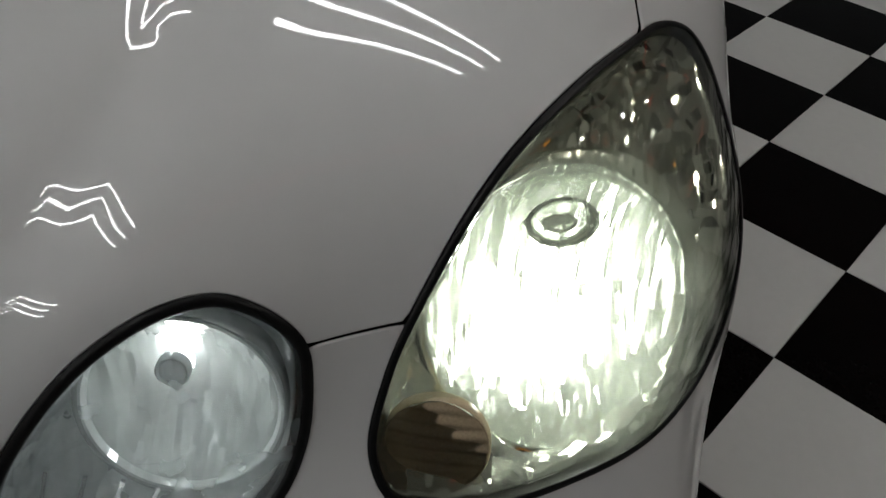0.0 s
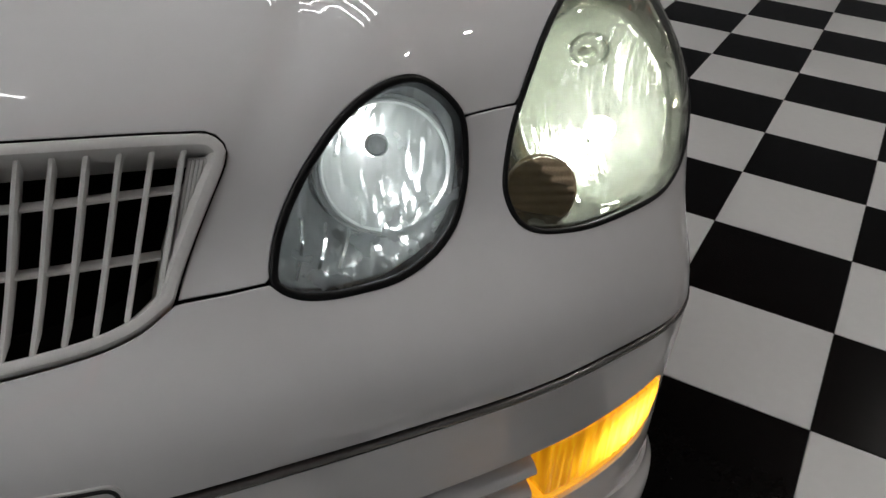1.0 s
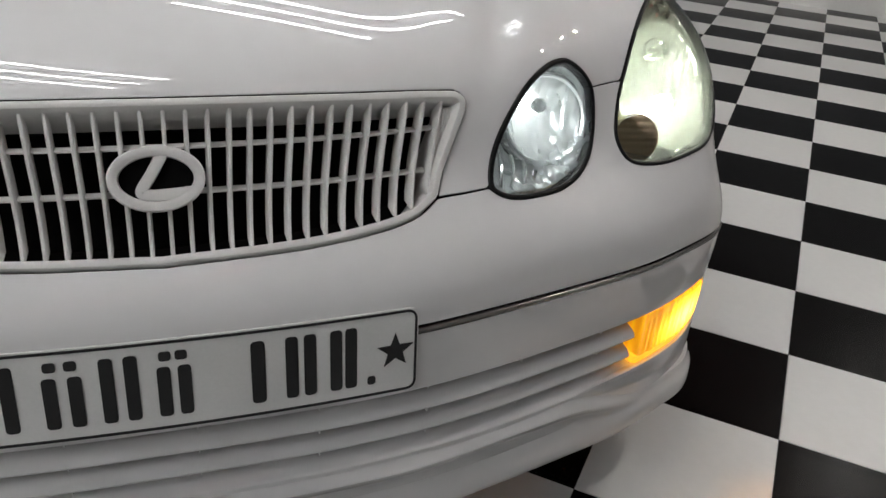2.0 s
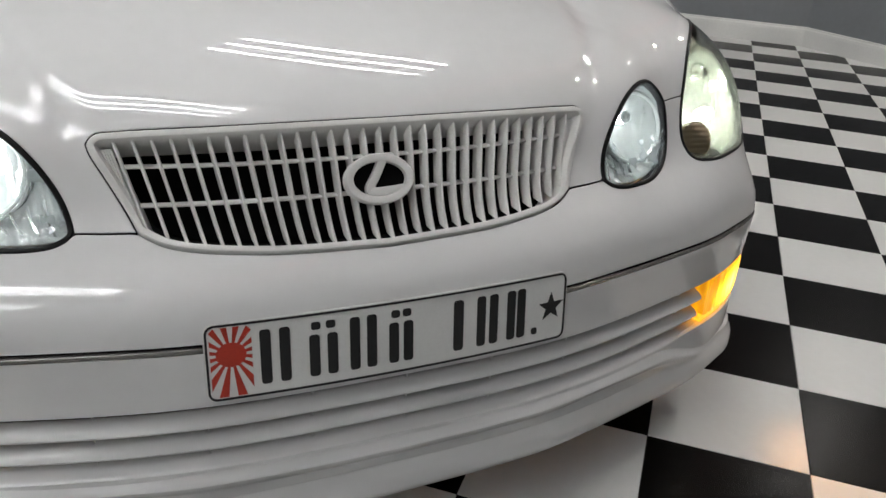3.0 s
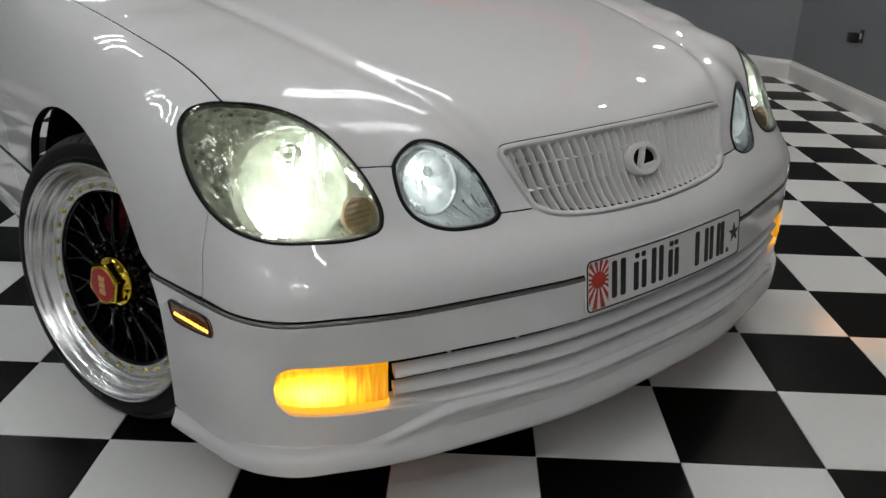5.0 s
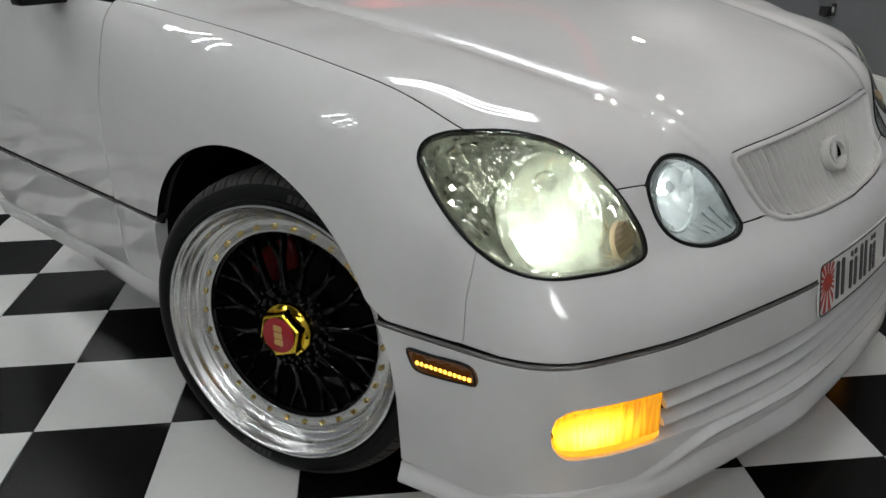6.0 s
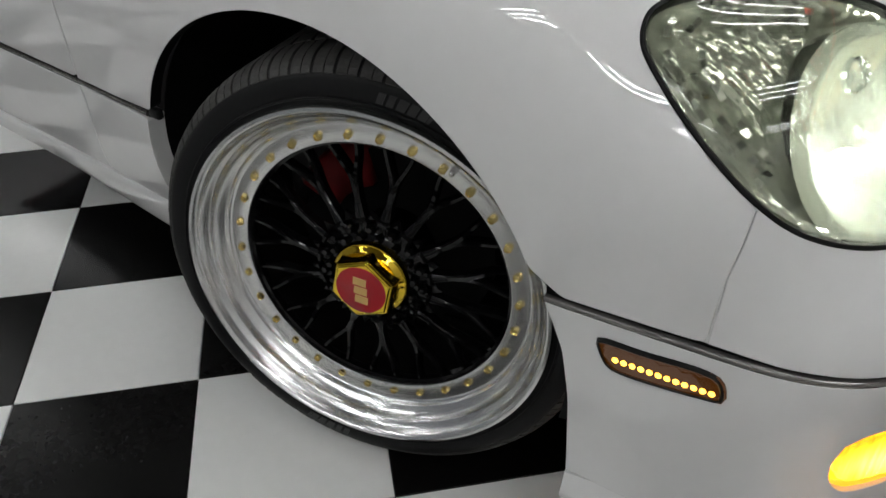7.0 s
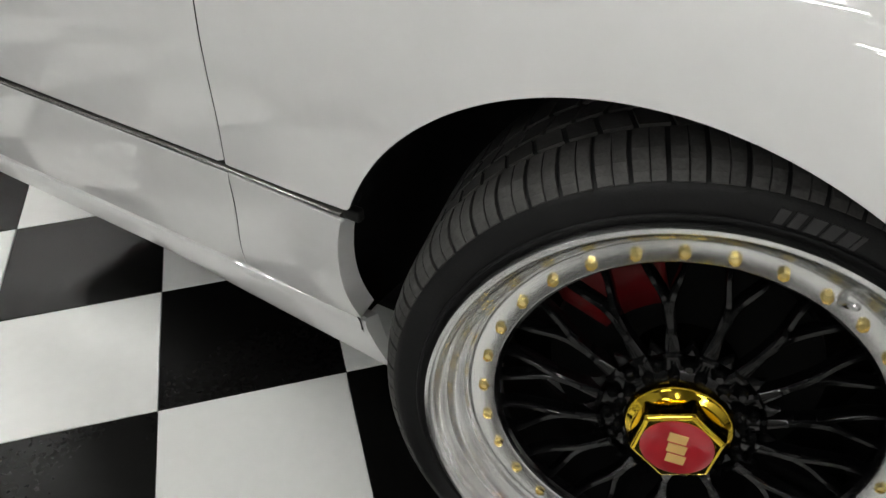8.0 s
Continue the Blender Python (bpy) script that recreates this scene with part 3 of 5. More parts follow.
# ---- lamps ----
def thin_glass(name, tint, haze=0.06, rough=0.02, haze_color=(0.8, 0.8, 0.75), scratch=0.0):
    m = bpy.data.materials.new(name)
    m.use_nodes = True
    nt = m.node_tree
    nt.nodes.remove(nt.nodes["Principled BSDF"])
    out = nt.nodes["Material Output"]
    tr, tl, gl = nt.nodes.new("ShaderNodeBsdfTransparent"), nt.nodes.new("ShaderNodeBsdfTranslucent"), nt.nodes.new("ShaderNodeBsdfGlossy")
    tr.inputs[0].default_value, tl.inputs[0].default_value = (*tint, 1), (*haze_color, 1)
    gl.inputs["Roughness"].default_value = rough
    fr = nt.nodes.new("ShaderNodeFresnel")
    fr.inputs[0].default_value = 1.5
    a, b = nt.nodes.new("ShaderNodeMixShader"), nt.nodes.new("ShaderNodeMixShader")
    co, n1 = nt.nodes.new("ShaderNodeTexCoord"), nt.nodes.new("ShaderNodeTexNoise")
    n1.inputs["Scale"].default_value, n1.inputs["Detail"].default_value = 26, 8
    rng = nt.nodes.new("ShaderNodeMapRange")
    rng.inputs["From Min"].default_value, rng.inputs["From Max"].default_value = 0.35, 0.75
    rng.inputs["To Min"].default_value, rng.inputs["To Max"].default_value = haze * 0.5, haze * 1.9
    nt.links.new(co.outputs["Object"], n1.inputs["Vector"])
    nt.links.new(n1.outputs["Fac"], rng.inputs["Value"])
    nt.links.new(rng.outputs[0], a.inputs[0])
    nt.links.new(tr.outputs[0], a.inputs[1])
    nt.links.new(tl.outputs[0], a.inputs[2])
    nt.links.new(fr.outputs[0], b.inputs[0])
    nt.links.new(a.outputs[0], b.inputs[1])
    nt.links.new(gl.outputs[0], b.inputs[2])
    nt.links.new(b.outputs[0], out.inputs[0])
    return m


def sparkle(name, color, rough, metal, tilt, scale, stretch):
    """A pressed metal reflector: small flat cells, each tilted its own way."""
    m = material(name, color, rough, metal=metal, vary=0.12, vary_scale=30)
    nt = m.node_tree
    co, mp, vo = nt.nodes.new("ShaderNodeTexCoord"), nt.nodes.new("ShaderNodeMapping"), nt.nodes.new("ShaderNodeTexVoronoi")
    vo.distance = "CHEBYCHEV"
    vo.inputs["Scale"].default_value = scale
    mp.inputs["Scale"].default_value = stretch
    sub, mul, add, nor = (nt.nodes.new("ShaderNodeVectorMath") for _ in range(4))
    sub.operation, mul.operation, add.operation, nor.operation = "SUBTRACT", "SCALE", "ADD", "NORMALIZE"
    sub.inputs[1].default_value = (0.5, 0.5, 0.5)
    mul.inputs["Scale"].default_value = tilt
    geo = nt.nodes.new("ShaderNodeNewGeometry")
    nt.links.new(co.outputs["Object"], mp.inputs["Vector"])
    nt.links.new(mp.outputs[0], vo.inputs["Vector"])
    nt.links.new(vo.outputs["Color"], sub.inputs[0])
    nt.links.new(sub.outputs[0], mul.inputs[0])
    nt.links.new(geo.outputs["Normal"], add.inputs[0])
    nt.links.new(mul.outputs[0], add.inputs[1])
    nt.links.new(add.outputs[0], nor.inputs[0])
    nt.links.new(nor.outputs[0], nt.nodes["Principled BSDF"].inputs["Normal"])
    return m


LENS = thin_glass("yellowed_lens", (0.95, 0.965, 0.87), 0.13, haze_color=(0.88, 0.92, 0.76))
LENS_CLEAR = thin_glass("clear_lens", (0.96, 0.98, 0.975), 0.20, haze_color=(0.85, 0.90, 0.92))
CHROME = sparkle("lamp_chrome", (0.86, 0.89, 0.89), 0.14, 0.30, 0.5, 80, (2.4, 1.0, 0.3))
FLUTED = sparkle("fluted_reflector", (0.74, 0.75, 0.71), 0.10, 0.75, 0.6, 55, (1.6, 1.0, 0.5))
BOWL = sparkle("bowl_reflector", (0.86, 0.90, 0.82), 0.22, 0.78, 0.22, 105, (3.2, 1.0, 0.16))
BOWL_COOL = sparkle("cool_bowl_reflector", (0.84, 0.87, 0.86), 0.20, 0.70, 0.38, 95, (2.6, 1.0, 0.22))
BULB = material("xenon_bulb", (1, 1, 1), 0.3, vary=0, emit=44.0, emit_color=(0.95, 1.0, 0.99))
BULB_COOL = material("cool_bulb", (1, 1, 1), 0.3, vary=0, emit=34.0, emit_color=(0.95, 1.0, 1.0))
MIRROR = material("mirror_facet", (0.86, 0.87, 0.86), 0.06, metal=1.0, vary=0.1, vary_scale=60)
# Base colour lightened in place of the lamp's glow through the glass.
SMOKE = material("smoked_lens", (0.50, 0.39, 0.25), 0.25, coat=0.3, vary=0.2, vary_scale=40)


def dished(loop, deep, wide, flute=0.0):
    """A shape for a panel: sunk from its outline inwards."""
    edge = resample(to_plane(loop)[0], 0.006, True)

    def shape(pq, place):
        d = np.sqrt(((pq[:, None] - edge[None]) ** 2).sum(-1).min(1))
        s = np.clip(d / wide, 0, 1)
        down = 0.006 + deep * (3 * s**2 - 2 * s**3) + flute * s * np.abs(np.sin(place[:, 0] * math.pi / 0.0095))
        away = place - CORE
        return place - down[:, None] * away / np.linalg.norm(away, axis=1)[:, None]
    return shape


def bowl(name, centre, aim, radius, depth, mat, parent, flutes=0, label=""):
    """A paraboloid reflector, open towards aim, with a rolled rim."""
    m = Matrix.Translation(centre) @ Vector(aim).to_track_quat("Z", "Y").to_matrix().to_4x4()
    prof = [(radius * s, -depth * (1 - s * s)) for s in np.linspace(0.004, 1, 18)]
    prof += [(radius + 0.0015, 0.0015), (radius + 0.004, 0.001), (radius + 0.005, -0.004), (radius + 0.005, -0.02)]
    vs, fs = lathe(prof, 72, m)
    vs = np.array([tuple(v) for v in vs])
    cap = on_skin(vs, -0.011)
    over = np.linalg.norm(vs - CORE, axis=1) > np.linalg.norm(cap - CORE, axis=1)
    vs[over] = cap[over]
    me = mesh_of(name, vs, fs)
    return link_mesh(name, me, mat, parent, label), m


def ball(name, m, r, mat, parent, stretch=1.0):
    bm = bmesh.new()
    bmesh.ops.create_uvsphere(bm, u_segments=20, v_segments=12, radius=r)
    bmesh.ops.scale(bm, vec=(1, 1, stretch), verts=bm.verts)
    bmesh.ops.transform(bm, matrix=m, verts=bm.verts)
    return link(name, bm, mat, parent)


def polar(r, a, z=0.0):
    return Vector((r * math.cos(a), r * math.sin(a), z))


MAIN_C, MAIN_AIM = np.array((0.714, 0.174, 0.639)), np.array((0.15, -1, 0.45))
HIGH_C, HIGH_AIM = np.array((0.482, 0.098, 0.624)), np.array((0.04, -1, 0.34))


def rim_hole(loop, centre, aim, radius, side):
    """The round opening of a reflector, as it falls on the skin, kept inside the lamp's outline."""
    m = Vector(aim * (side, 1, 1)).to_track_quat("Z", "Y").to_matrix()
    mid = Vector(centre * (side, 1, 1))
    flat = to_plane([mid + m @ polar(radius, 2 * math.pi * i / 60) for i in range(60)])[0]
    inner = shrink(resample(to_plane(loop)[0], 0.006, True), 0.010)
    c = to_plane([mid])[0][0]
    for i in range(60):
        while not even_odd(inner, flat[i:i + 1])[0] and np.linalg.norm(flat[i] - c) > 0.005:
            flat[i] = c + (flat[i] - c) * 0.96
    return skin(flat)


for side in (-1, 1):
    # main headlight
    loop = mirror(LAMP_C, side)
    lamp = solid("headlight", ring(loop, [(-0.0012, -0.01), (-0.0012, 0.0002), (0.0003, 0.0016), (0.0018, 0.0019), (0.0036, 0.0012), (0.0044, -0.001), (0.0044, -0.01)]), RUBBER, car,
                 "lit main headlight with yellowed lens and black gasket")
    panel("lens", loop, LENS, lamp, "clear yellowed plastic lens", gap=0.0038, step=0.012, depth=0.006, out=0.001, roll=0.002)
    panel("reflector", loop, FLUTED, lamp, "fluted chrome reflector", holes=[rim_hole(loop, MAIN_C, MAIN_AIM, 0.094, side)], gap=0.0038, step=0.0036, depth=0.02, shape=dished(loop, 0.05, 0.05, 0.0045))
    b, m = bowl("bowl", MAIN_C * (side, 1, 1), MAIN_AIM * (side, 1, 1), 0.097, 0.066, BOWL, lamp, label="lit round main reflector")
    ball("bulb", m @ pose(0.004 * side, -0.022, -0.028), 0.013, BULB, lamp, 1.6)
    # oval shield over the bulb
    vs, fs = lathe([(0.0150, -0.006), (0.0172, -0.004), (0.0172, 0.001), (0.0150, 0.002), (0.0135, 0.000), (0.0125, -0.005)], 40, m @ pose(-0.010 * side, 0.056, -0.014) @ Matrix.Diagonal((1.4, 0.95, 1, 1)))
    solid("bulb_shield", (vs, fs), MIRROR, lamp, "oval chrome shield ring")
    vs, fs = lathe([(0.0001, 0.001), (0.0060, 0.0006), (0.0082, -0.001), (0.0082, -0.004)], 28, m @ pose(-0.010 * side, 0.054, -0.018) @ Matrix.Diagonal((1.4, 0.8, 1, 1)))
    solid("shield_boss", (vs, fs), BOWL, lamp)
    # small mirror facets along the rear edge
    edge = resample(to_plane(mirror(arc(LAMP_C, LAMP[3], LAMP[10]), side))[0], 0.0115)
    mid = to_plane(loop)[0].mean(0)
    facet_me = None
    rnd = random.Random(7)
    for f, sink in ((0.13, 0.016), (0.22, 0.022), (0.31, 0.028)):
        line = edge + (mid - edge) * f
        at, nn = skin(line, -sink), skin_normals(line)
        for k in range(1, len(line) - 1):
            if rnd.random() < 0.3:
                continue
            if facet_me is None:
                facet_me = box_bm(0.0085, 0.0065, 0.0016)
                ob = link("facet", facet_me, MIRROR, lamp, "", smooth=False)
                facet_me = ob.data
            else:
                ob = new("facet", facet_me)
                ob.parent = lamp
            turn = Vector(at[k + 1] - at[k - 1]).normalized()
            up = Vector(nn[k])
            w = up.cross(turn).normalized()
            ob.matrix_basis = Matrix.Translation(at[k]) @ Matrix((turn, w, up)).transposed().to_4x4() @ pose(0, 0, 0, rnd.uniform(-24, 24), rnd.uniform(-24, 24), rnd.uniform(-8, 8))
    # round position lamp with ribbed glass
    pm = Matrix.Translation((0.6275 * side, 0.104, 0.5895)) @ Vector((-0.10 * side, -1, 0.34)).to_track_quat("Z", "Y").to_matrix().to_4x4()
    vs, fs = lathe([(0.0332, -0.008), (0.0332, 0.000), (0.0324, 0.0012), (0.0314, 0.000), (0.0314, -0.004)], 40, pm)
    solid("position_bezel", (vs, fs), SMOKE, lamp)
    bm = bmesh.new()
    n = 44
    rows = []
    up = pm.to_3x3().inverted() @ Vector((0, 0, 1))
    turn = math.atan2(up.y, up.x)
    for i in range(n + 1):
        w = -0.0314 + 0.0628 * i / n
        half = math.sqrt(max(0.0314**2 - w * w, 1e-9))
        rib = 0.0022 * abs(math.sin(math.pi * 7 * i / n)) - 0.003
        rows.append([bm.verts.new(pm @ (Matrix.Rotation(turn, 4, "Z") @ Vector((w, half * s, rib + 0.003 * (1 - (s * half / 0.0314) ** 2))))) for s in (-1, -0.6, -0.2, 0.2, 0.6, 1)])
    for a, c in zip(rows, rows[1:]):
        for j in range(5):
            bm.faces.new((a[j], a[j + 1], c[j + 1], c[j]))
    link("position_glass", bm, SMOKE, lamp, "ribbed smoked glass")
    # inner lamp
    loop = mirror(EYE_C, side)
    eye = solid("headlight", ring(loop, [(-0.0014, -0.01), (-0.0014, 0.0003), (0.0003, 0.0022), (0.0030, 0.0026), (0.0052, 0.0014), (0.0062, -0.001), (0.0062, -0.01)]), RUBBER, car,
                "lit oval inner headlight with thick black gasket")
    panel("lens", loop, LENS_CLEAR, eye, "clear lens", gap=0.0055, step=0.012, depth=0.006, out=0.0012, roll=0.002)
    panel("reflector", loop, CHROME, eye, "chrome reflector", holes=[rim_hole(loop, HIGH_C, HIGH_AIM, 0.055, side)], gap=0.0055, step=0.0036, depth=0.02, shape=dished(loop, 0.045, 0.035, 0.003))
    b, m = bowl("bowl", HIGH_C * (side, 1, 1), HIGH_AIM * (side, 1, 1), 0.057, 0.040, BOWL_COOL, eye, label="lit round high-beam reflector")
    ball("bulb", m @ pose(-0.006 * side, 0.014, -0.024), 0.0080, BULB_COOL, eye, 1.5)
    vs, fs = lathe([(0.0001, 0.003), (0.005, 0.0026), (0.008, 0.0), (0.0095, 0.0012), (0.0105, 0.0), (0.0105, -0.006), (0.009, -0.006)], 32, m @ pose(-0.006 * side, 0.018, -0.007) @ Matrix.Diagonal((0.95, 0.95, 1, 1)))
    solid("bulb_shield", (vs, fs), CHROME, eye, "small round glare shield")
    vs, fs = lathe([(0.055, -0.010), (0.0572, -0.004), (0.0572, 0.002), (0.0555, 0.002), (0.0535, -0.002)], 48, m)
    solid("bowl_ring", (vs, fs), CHROME, eye)
    # curved ribs in the lower corner
    for k in range(4):
        a = on_skin(mirror([(0.400 + 0.020 * k, 0.03, 0.562 + 0.002 * k)], side), -0.010)[0]
        b2 = on_skin(mirror([(0.418 + 0.021 * k, 0.05, 0.600 - 0.007 * k)], side), -0.026)[0]
        c2 = (a + b2) / 2 + np.array((0.003 * side, 0.004, 0.002))
        line = resample(spline([a, c2, b2], 6), 0.004)
        nn2 = skin_normals(to_plane(line)[0])
        tt = np.gradient(line, axis=0)
        tt /= np.linalg.norm(tt, axis=1)[:, None]
        solid("lens_rib", sweep(line, [(-0.0018, -0.004), (-0.0014, 0.0006), (0.0014, 0.0006), (0.0018, -0.004)], False, (np.cross(nn2, tt), nn2)), MIRROR, eye)

# ---- grille ----
grille_half = np.vstack([GRILLE_TOP, GRILLE_SIDE[1:], GRILLE_LOW[1:]])
grille_loop = np.vstack([grille_half, mirror(grille_half[::-1], -1)[1:-1]])
gp = shrink(resample(to_plane(grille_loop)[0], 0.006, True), 0.0012)
grille_in = skin(gp)
grille = solid("grille", ring(grille_in, [(0.0, -0.03), (0.0, 0.001), (0.0015, 0.0035), (0.005, 0.0045), (0.0085, 0.0035), (0.0105, -0.001), (0.0125, -0.010), (0.0155, -0.024), (0.0180, -0.046), (0.0150, -0.049)]), GRILLE, car,
               "white painted radiator grille with upright blades")


def front_y(x, z, out=0.0):
    """The skin's y at an x and z of the front."""
    y = 0.02
    for _ in range(7):
        p = on_skin([(x, y, z)])[0]
        y = float(p[1] + (p[2] - z) * 0.45)
    return y - out


def grille_span(x):
    """Lower and upper z of the grille's opening at an x."""
    a = abs(x)
    top = float(np.interp(a, GRILLE_TOP[:, 0], GRILLE_TOP[:, 2]))
    lows = np.vstack([GRILLE_LOW[::-1], GRILLE_SIDE[::-1]])
    return float(np.interp(a, lows[:, 0], lows[:, 2])), top


def fanned(x, z):
    """The blades lean in towards the middle at their lower ends, like the grille's sides."""
    return x * (1 - 0.82 * (0.668 - z))


def blade(x):
    z0, z1 = grille_span(x * 0.925)[0] + 0.006, grille_span(x)[1] - 0.0095
    vs, n = [], 9
    for i in range(n):
        z = z0 + (z1 - z0) * i / (n - 1)
        p = fanned(x, z)
        y = front_y(p, z) + 0.004
        w = 0.0023
        vs += [(p - w, y + 0.024, z), (p - w, y + 0.002, z), (p - w * 0.5, y - 0.0003, z), (p + w * 0.5, y - 0.0003, z), (p + w, y + 0.002, z), (p + w, y + 0.024, z)]
    fs = [(i * 6 + j, i * 6 + (j + 1) % 6, (i + 1) * 6 + (j + 1) % 6, (i + 1) * 6 + j) for i in range(n - 1) for j in range(6)]
    return vs, fs + [tuple(range(6)), tuple(range((n - 1) * 6, n * 6))]


for i in range(30):
    solid("blade", blade(-0.3248 + 0.0224 * i), GRILLE, grille)
for z in (0.6325, 0.588):
    reach = 0.318 if z > 0.6 else 0.30
    xs = np.linspace(-reach, reach, 30)
    ys = np.array([front_y(x, z) for x in xs])
    line = np.array([(x, y + 0.0155, z) for x, y in zip(xs, ys)])
    fr = (np.tile((0, 0, 1.0), (30, 1)), np.tile((0, 1.0, 0), (30, 1)))
    solid("crossbar", sweep(line, [(-0.0016, 0), (-0.001, -0.002), (0.001, -0.002), (0.0016, 0), (0.0016, 0.008), (-0.0016, 0.008)], False, fr), GRILLE, grille)
# ribbed corner pieces, and near-black sheets for the shaded space behind
for side in (-1, 1):
    for k in range(8):
        x = (0.3305 + 0.0030 * k) * side
        zs = [z for z in np.linspace(0.570, 0.655, 18) if abs(fanned(x, z)) < float(np.interp(z, GRILLE_SIDE[::-1, 2], GRILLE_SIDE[::-1, 0])) - 0.010]
        if len(zs) < 3:
            continue
        zs = np.linspace(zs[0], zs[-1], 8)
        line = np.array([(fanned(x, z), front_y(fanned(x, z), z) + 0.010, z) for z in zs])
        fr = (np.tile((1.0, 0, 0), (8, 1)), np.tile((0, -1.0, 0), (8, 1)))
        solid("corner_rib", sweep(line, [(-0.0016, -0.004), (-0.0016, 0), (-0.0006, 0.0013), (0.0006, 0.0013), (0.0016, 0), (0.0016, -0.004)], False, fr), GRILLE, grille)
panel("grille_shade", skin(shrink(gp, -0.004)), DARK, car, gap=0.0, step=0.03, depth=0.005, out=-0.075)
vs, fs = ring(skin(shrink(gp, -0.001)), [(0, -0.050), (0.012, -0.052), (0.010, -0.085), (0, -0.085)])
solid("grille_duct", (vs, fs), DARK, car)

# badge: an oval ring with a bent stroke
bc = Vector((0.0, front_y(0, 0.611) - 0.006, 0.611))
bm_pose = Matrix.Translation(bc) @ pose(0, 0, 0, 64, 0, 0)
ring_pts = np.array([(0.0465 * math.cos(a), 0.0325 * math.sin(a), 0) for a in np.linspace(0, 2 * math.pi, 64, endpoint=False)])
nrm = np.array([(math.cos(a) * 0.0325, math.sin(a) * 0.0465, 0) for a in np.linspace(0, 2 * math.pi, 64, endpoint=False)])
nrm /= np.linalg.norm(nrm, axis=1)[:, None]
vs, fs = sweep(ring_pts, [(0.0015, -0.012), (0.002, 0.002), (0.0003, 0.005), (-0.0045, 0.006), (-0.0090, 0.004), (-0.0096, -0.004)], True, (nrm, np.tile((0, 0, 1.0), (64, 1))))
badge = solid("badge", ([bm_pose @ Vector(v) for v in vs], fs), GRILLE, grille, "white oval emblem on the grille")
stroke = spline([(0.008, 0.027, 0), (-0.004, 0.006, 0), (-0.0155, -0.014, 0), (-0.006, -0.0165, 0), (0.012, -0.0165, 0), (0.0345, -0.015, 0)], 6)
t = np.gradient(stroke, axis=0)
t /= np.linalg.norm(t, axis=1)[:, None]
sd = np.stack([-t[:, 1], t[:, 0], 0 * t[:, 0]], 1)
vs, fs = sweep(stroke, [(-0.0062, -0.004), (-0.0056, 0.003), (0, 0.0042), (0.0056, 0.003), (0.0062, -0.004)], False, (sd, np.tile((0, 0, 1.0), (len(stroke), 1))))
solid("emblem_stroke", ([bm_pose @ Vector(v) for v in vs], fs), GRILLE, badge)
vs, fs = lathe([(0.0001, -0.005), (0.038, -0.005), (0.038, -0.008)], 48, bm_pose @ Matrix.Diagonal((1.0, 0.70, 1, 1)))
solid("emblem_back", (vs, fs), DARK, badge)

# ---- number plate ----
PLATE_W = material("plate_white", (0.70, 0.70, 0.68), 0.35, coat=0.3, vary=0.04, vary_scale=20)
INK = material("plate_black", (0.012, 0.012, 0.012), 0.4, vary=0.1)
RED = material("plate_red", (0.42, 0.035, 0.018), 0.45, vary=0.12, vary_scale=30)
PW, PH = 0.520, 0.106
plate_pose = Matrix.Translation((0.007, -0.0865, 0.4215)) @ pose(0, 0, 0, 83, 0, 0)


def plate_outline(w, h, r, n=6):
    out = []
    for cx, cy, a0 in ((w / 2 - r, h / 2 - r, 0), (-w / 2 + r, h / 2 - r, 90), (-w / 2 + r, -h / 2 + r, 180), (w / 2 - r, -h / 2 + r, 270)):
        out += [(cx + r * math.cos(radians(a0 + 90 * i / n)), cy + r * math.sin(radians(a0 + 90 * i / n))) for i in range(n + 1)]
    return out


def bent(p):
    """The plate follows the bumper's bow a little."""
    return Vector((p[0], p[1], p[2] + 0.013 * (1 - (p[0] / 0.26) ** 2)))


def slab(name, outline, z0, z1, mat, parent, m, label="", cuts=()):
    """A flat piece from an outline, z0 to z1 thick."""
    bm = bmesh.new()
    f = bm.faces.new([bm.verts.new((x, y, z0)) for x, y in outline])
    ex = bmesh.ops.extrude_face_region(bm, geom=[f])
    bmesh.ops.translate(bm, vec=(0, 0, z1 - z0), verts=[v for v in ex["geom"] if isinstance(v, bmesh.types.BMVert)])
    bmesh.ops.recalc_face_normals(bm, faces=bm.faces[:])
    for x in cuts:
        bmesh.ops.bisect_plane(bm, geom=bm.verts[:] + bm.edges[:] + bm.faces[:], plane_co=(x, 0, 0), plane_no=(1, 0, 0))
    for v in bm.verts:
        v.co = bent(v.co)
    bmesh.ops.transform(bm, matrix=m, verts=bm.verts)
    return link(name, bm, mat, parent, label, smooth=False)


plate = slab("number_plate", plate_outline(PW, PH, 0.012), -0.003, 0, PLATE_W, car, plate_pose, "white show plate with black bars, red sunburst and star", np.linspace(-0.24, 0.24, 17))
rim_pts = resample(np.array([(x, y, 0) for x, y in plate_outline(PW - 0.006, PH - 0.006, 0.010)]), 0.004, True)
rt = np.roll(rim_pts, -1, 0) - np.roll(rim_pts, 1, 0)
rn = np.stack([rt[:, 1], -rt[:, 0], 0 * rt[:, 0]], 1)
rn /= np.linalg.norm(rn, axis=1)[:, None]
vs, fs = sweep(rim_pts, [(-0.0014, -0.001), (-0.0014, 0.0012), (0.0014, 0.0012), (0.0014, -0.001)], True, (rn, np.tile((0, 0, 1.0), (len(rim_pts), 1))))
solid("plate_border", ([plate_pose @ bent(v) for v in vs], fs), INK, plate, "thin black embossed border", smooth=False)
X0 = -PW / 2


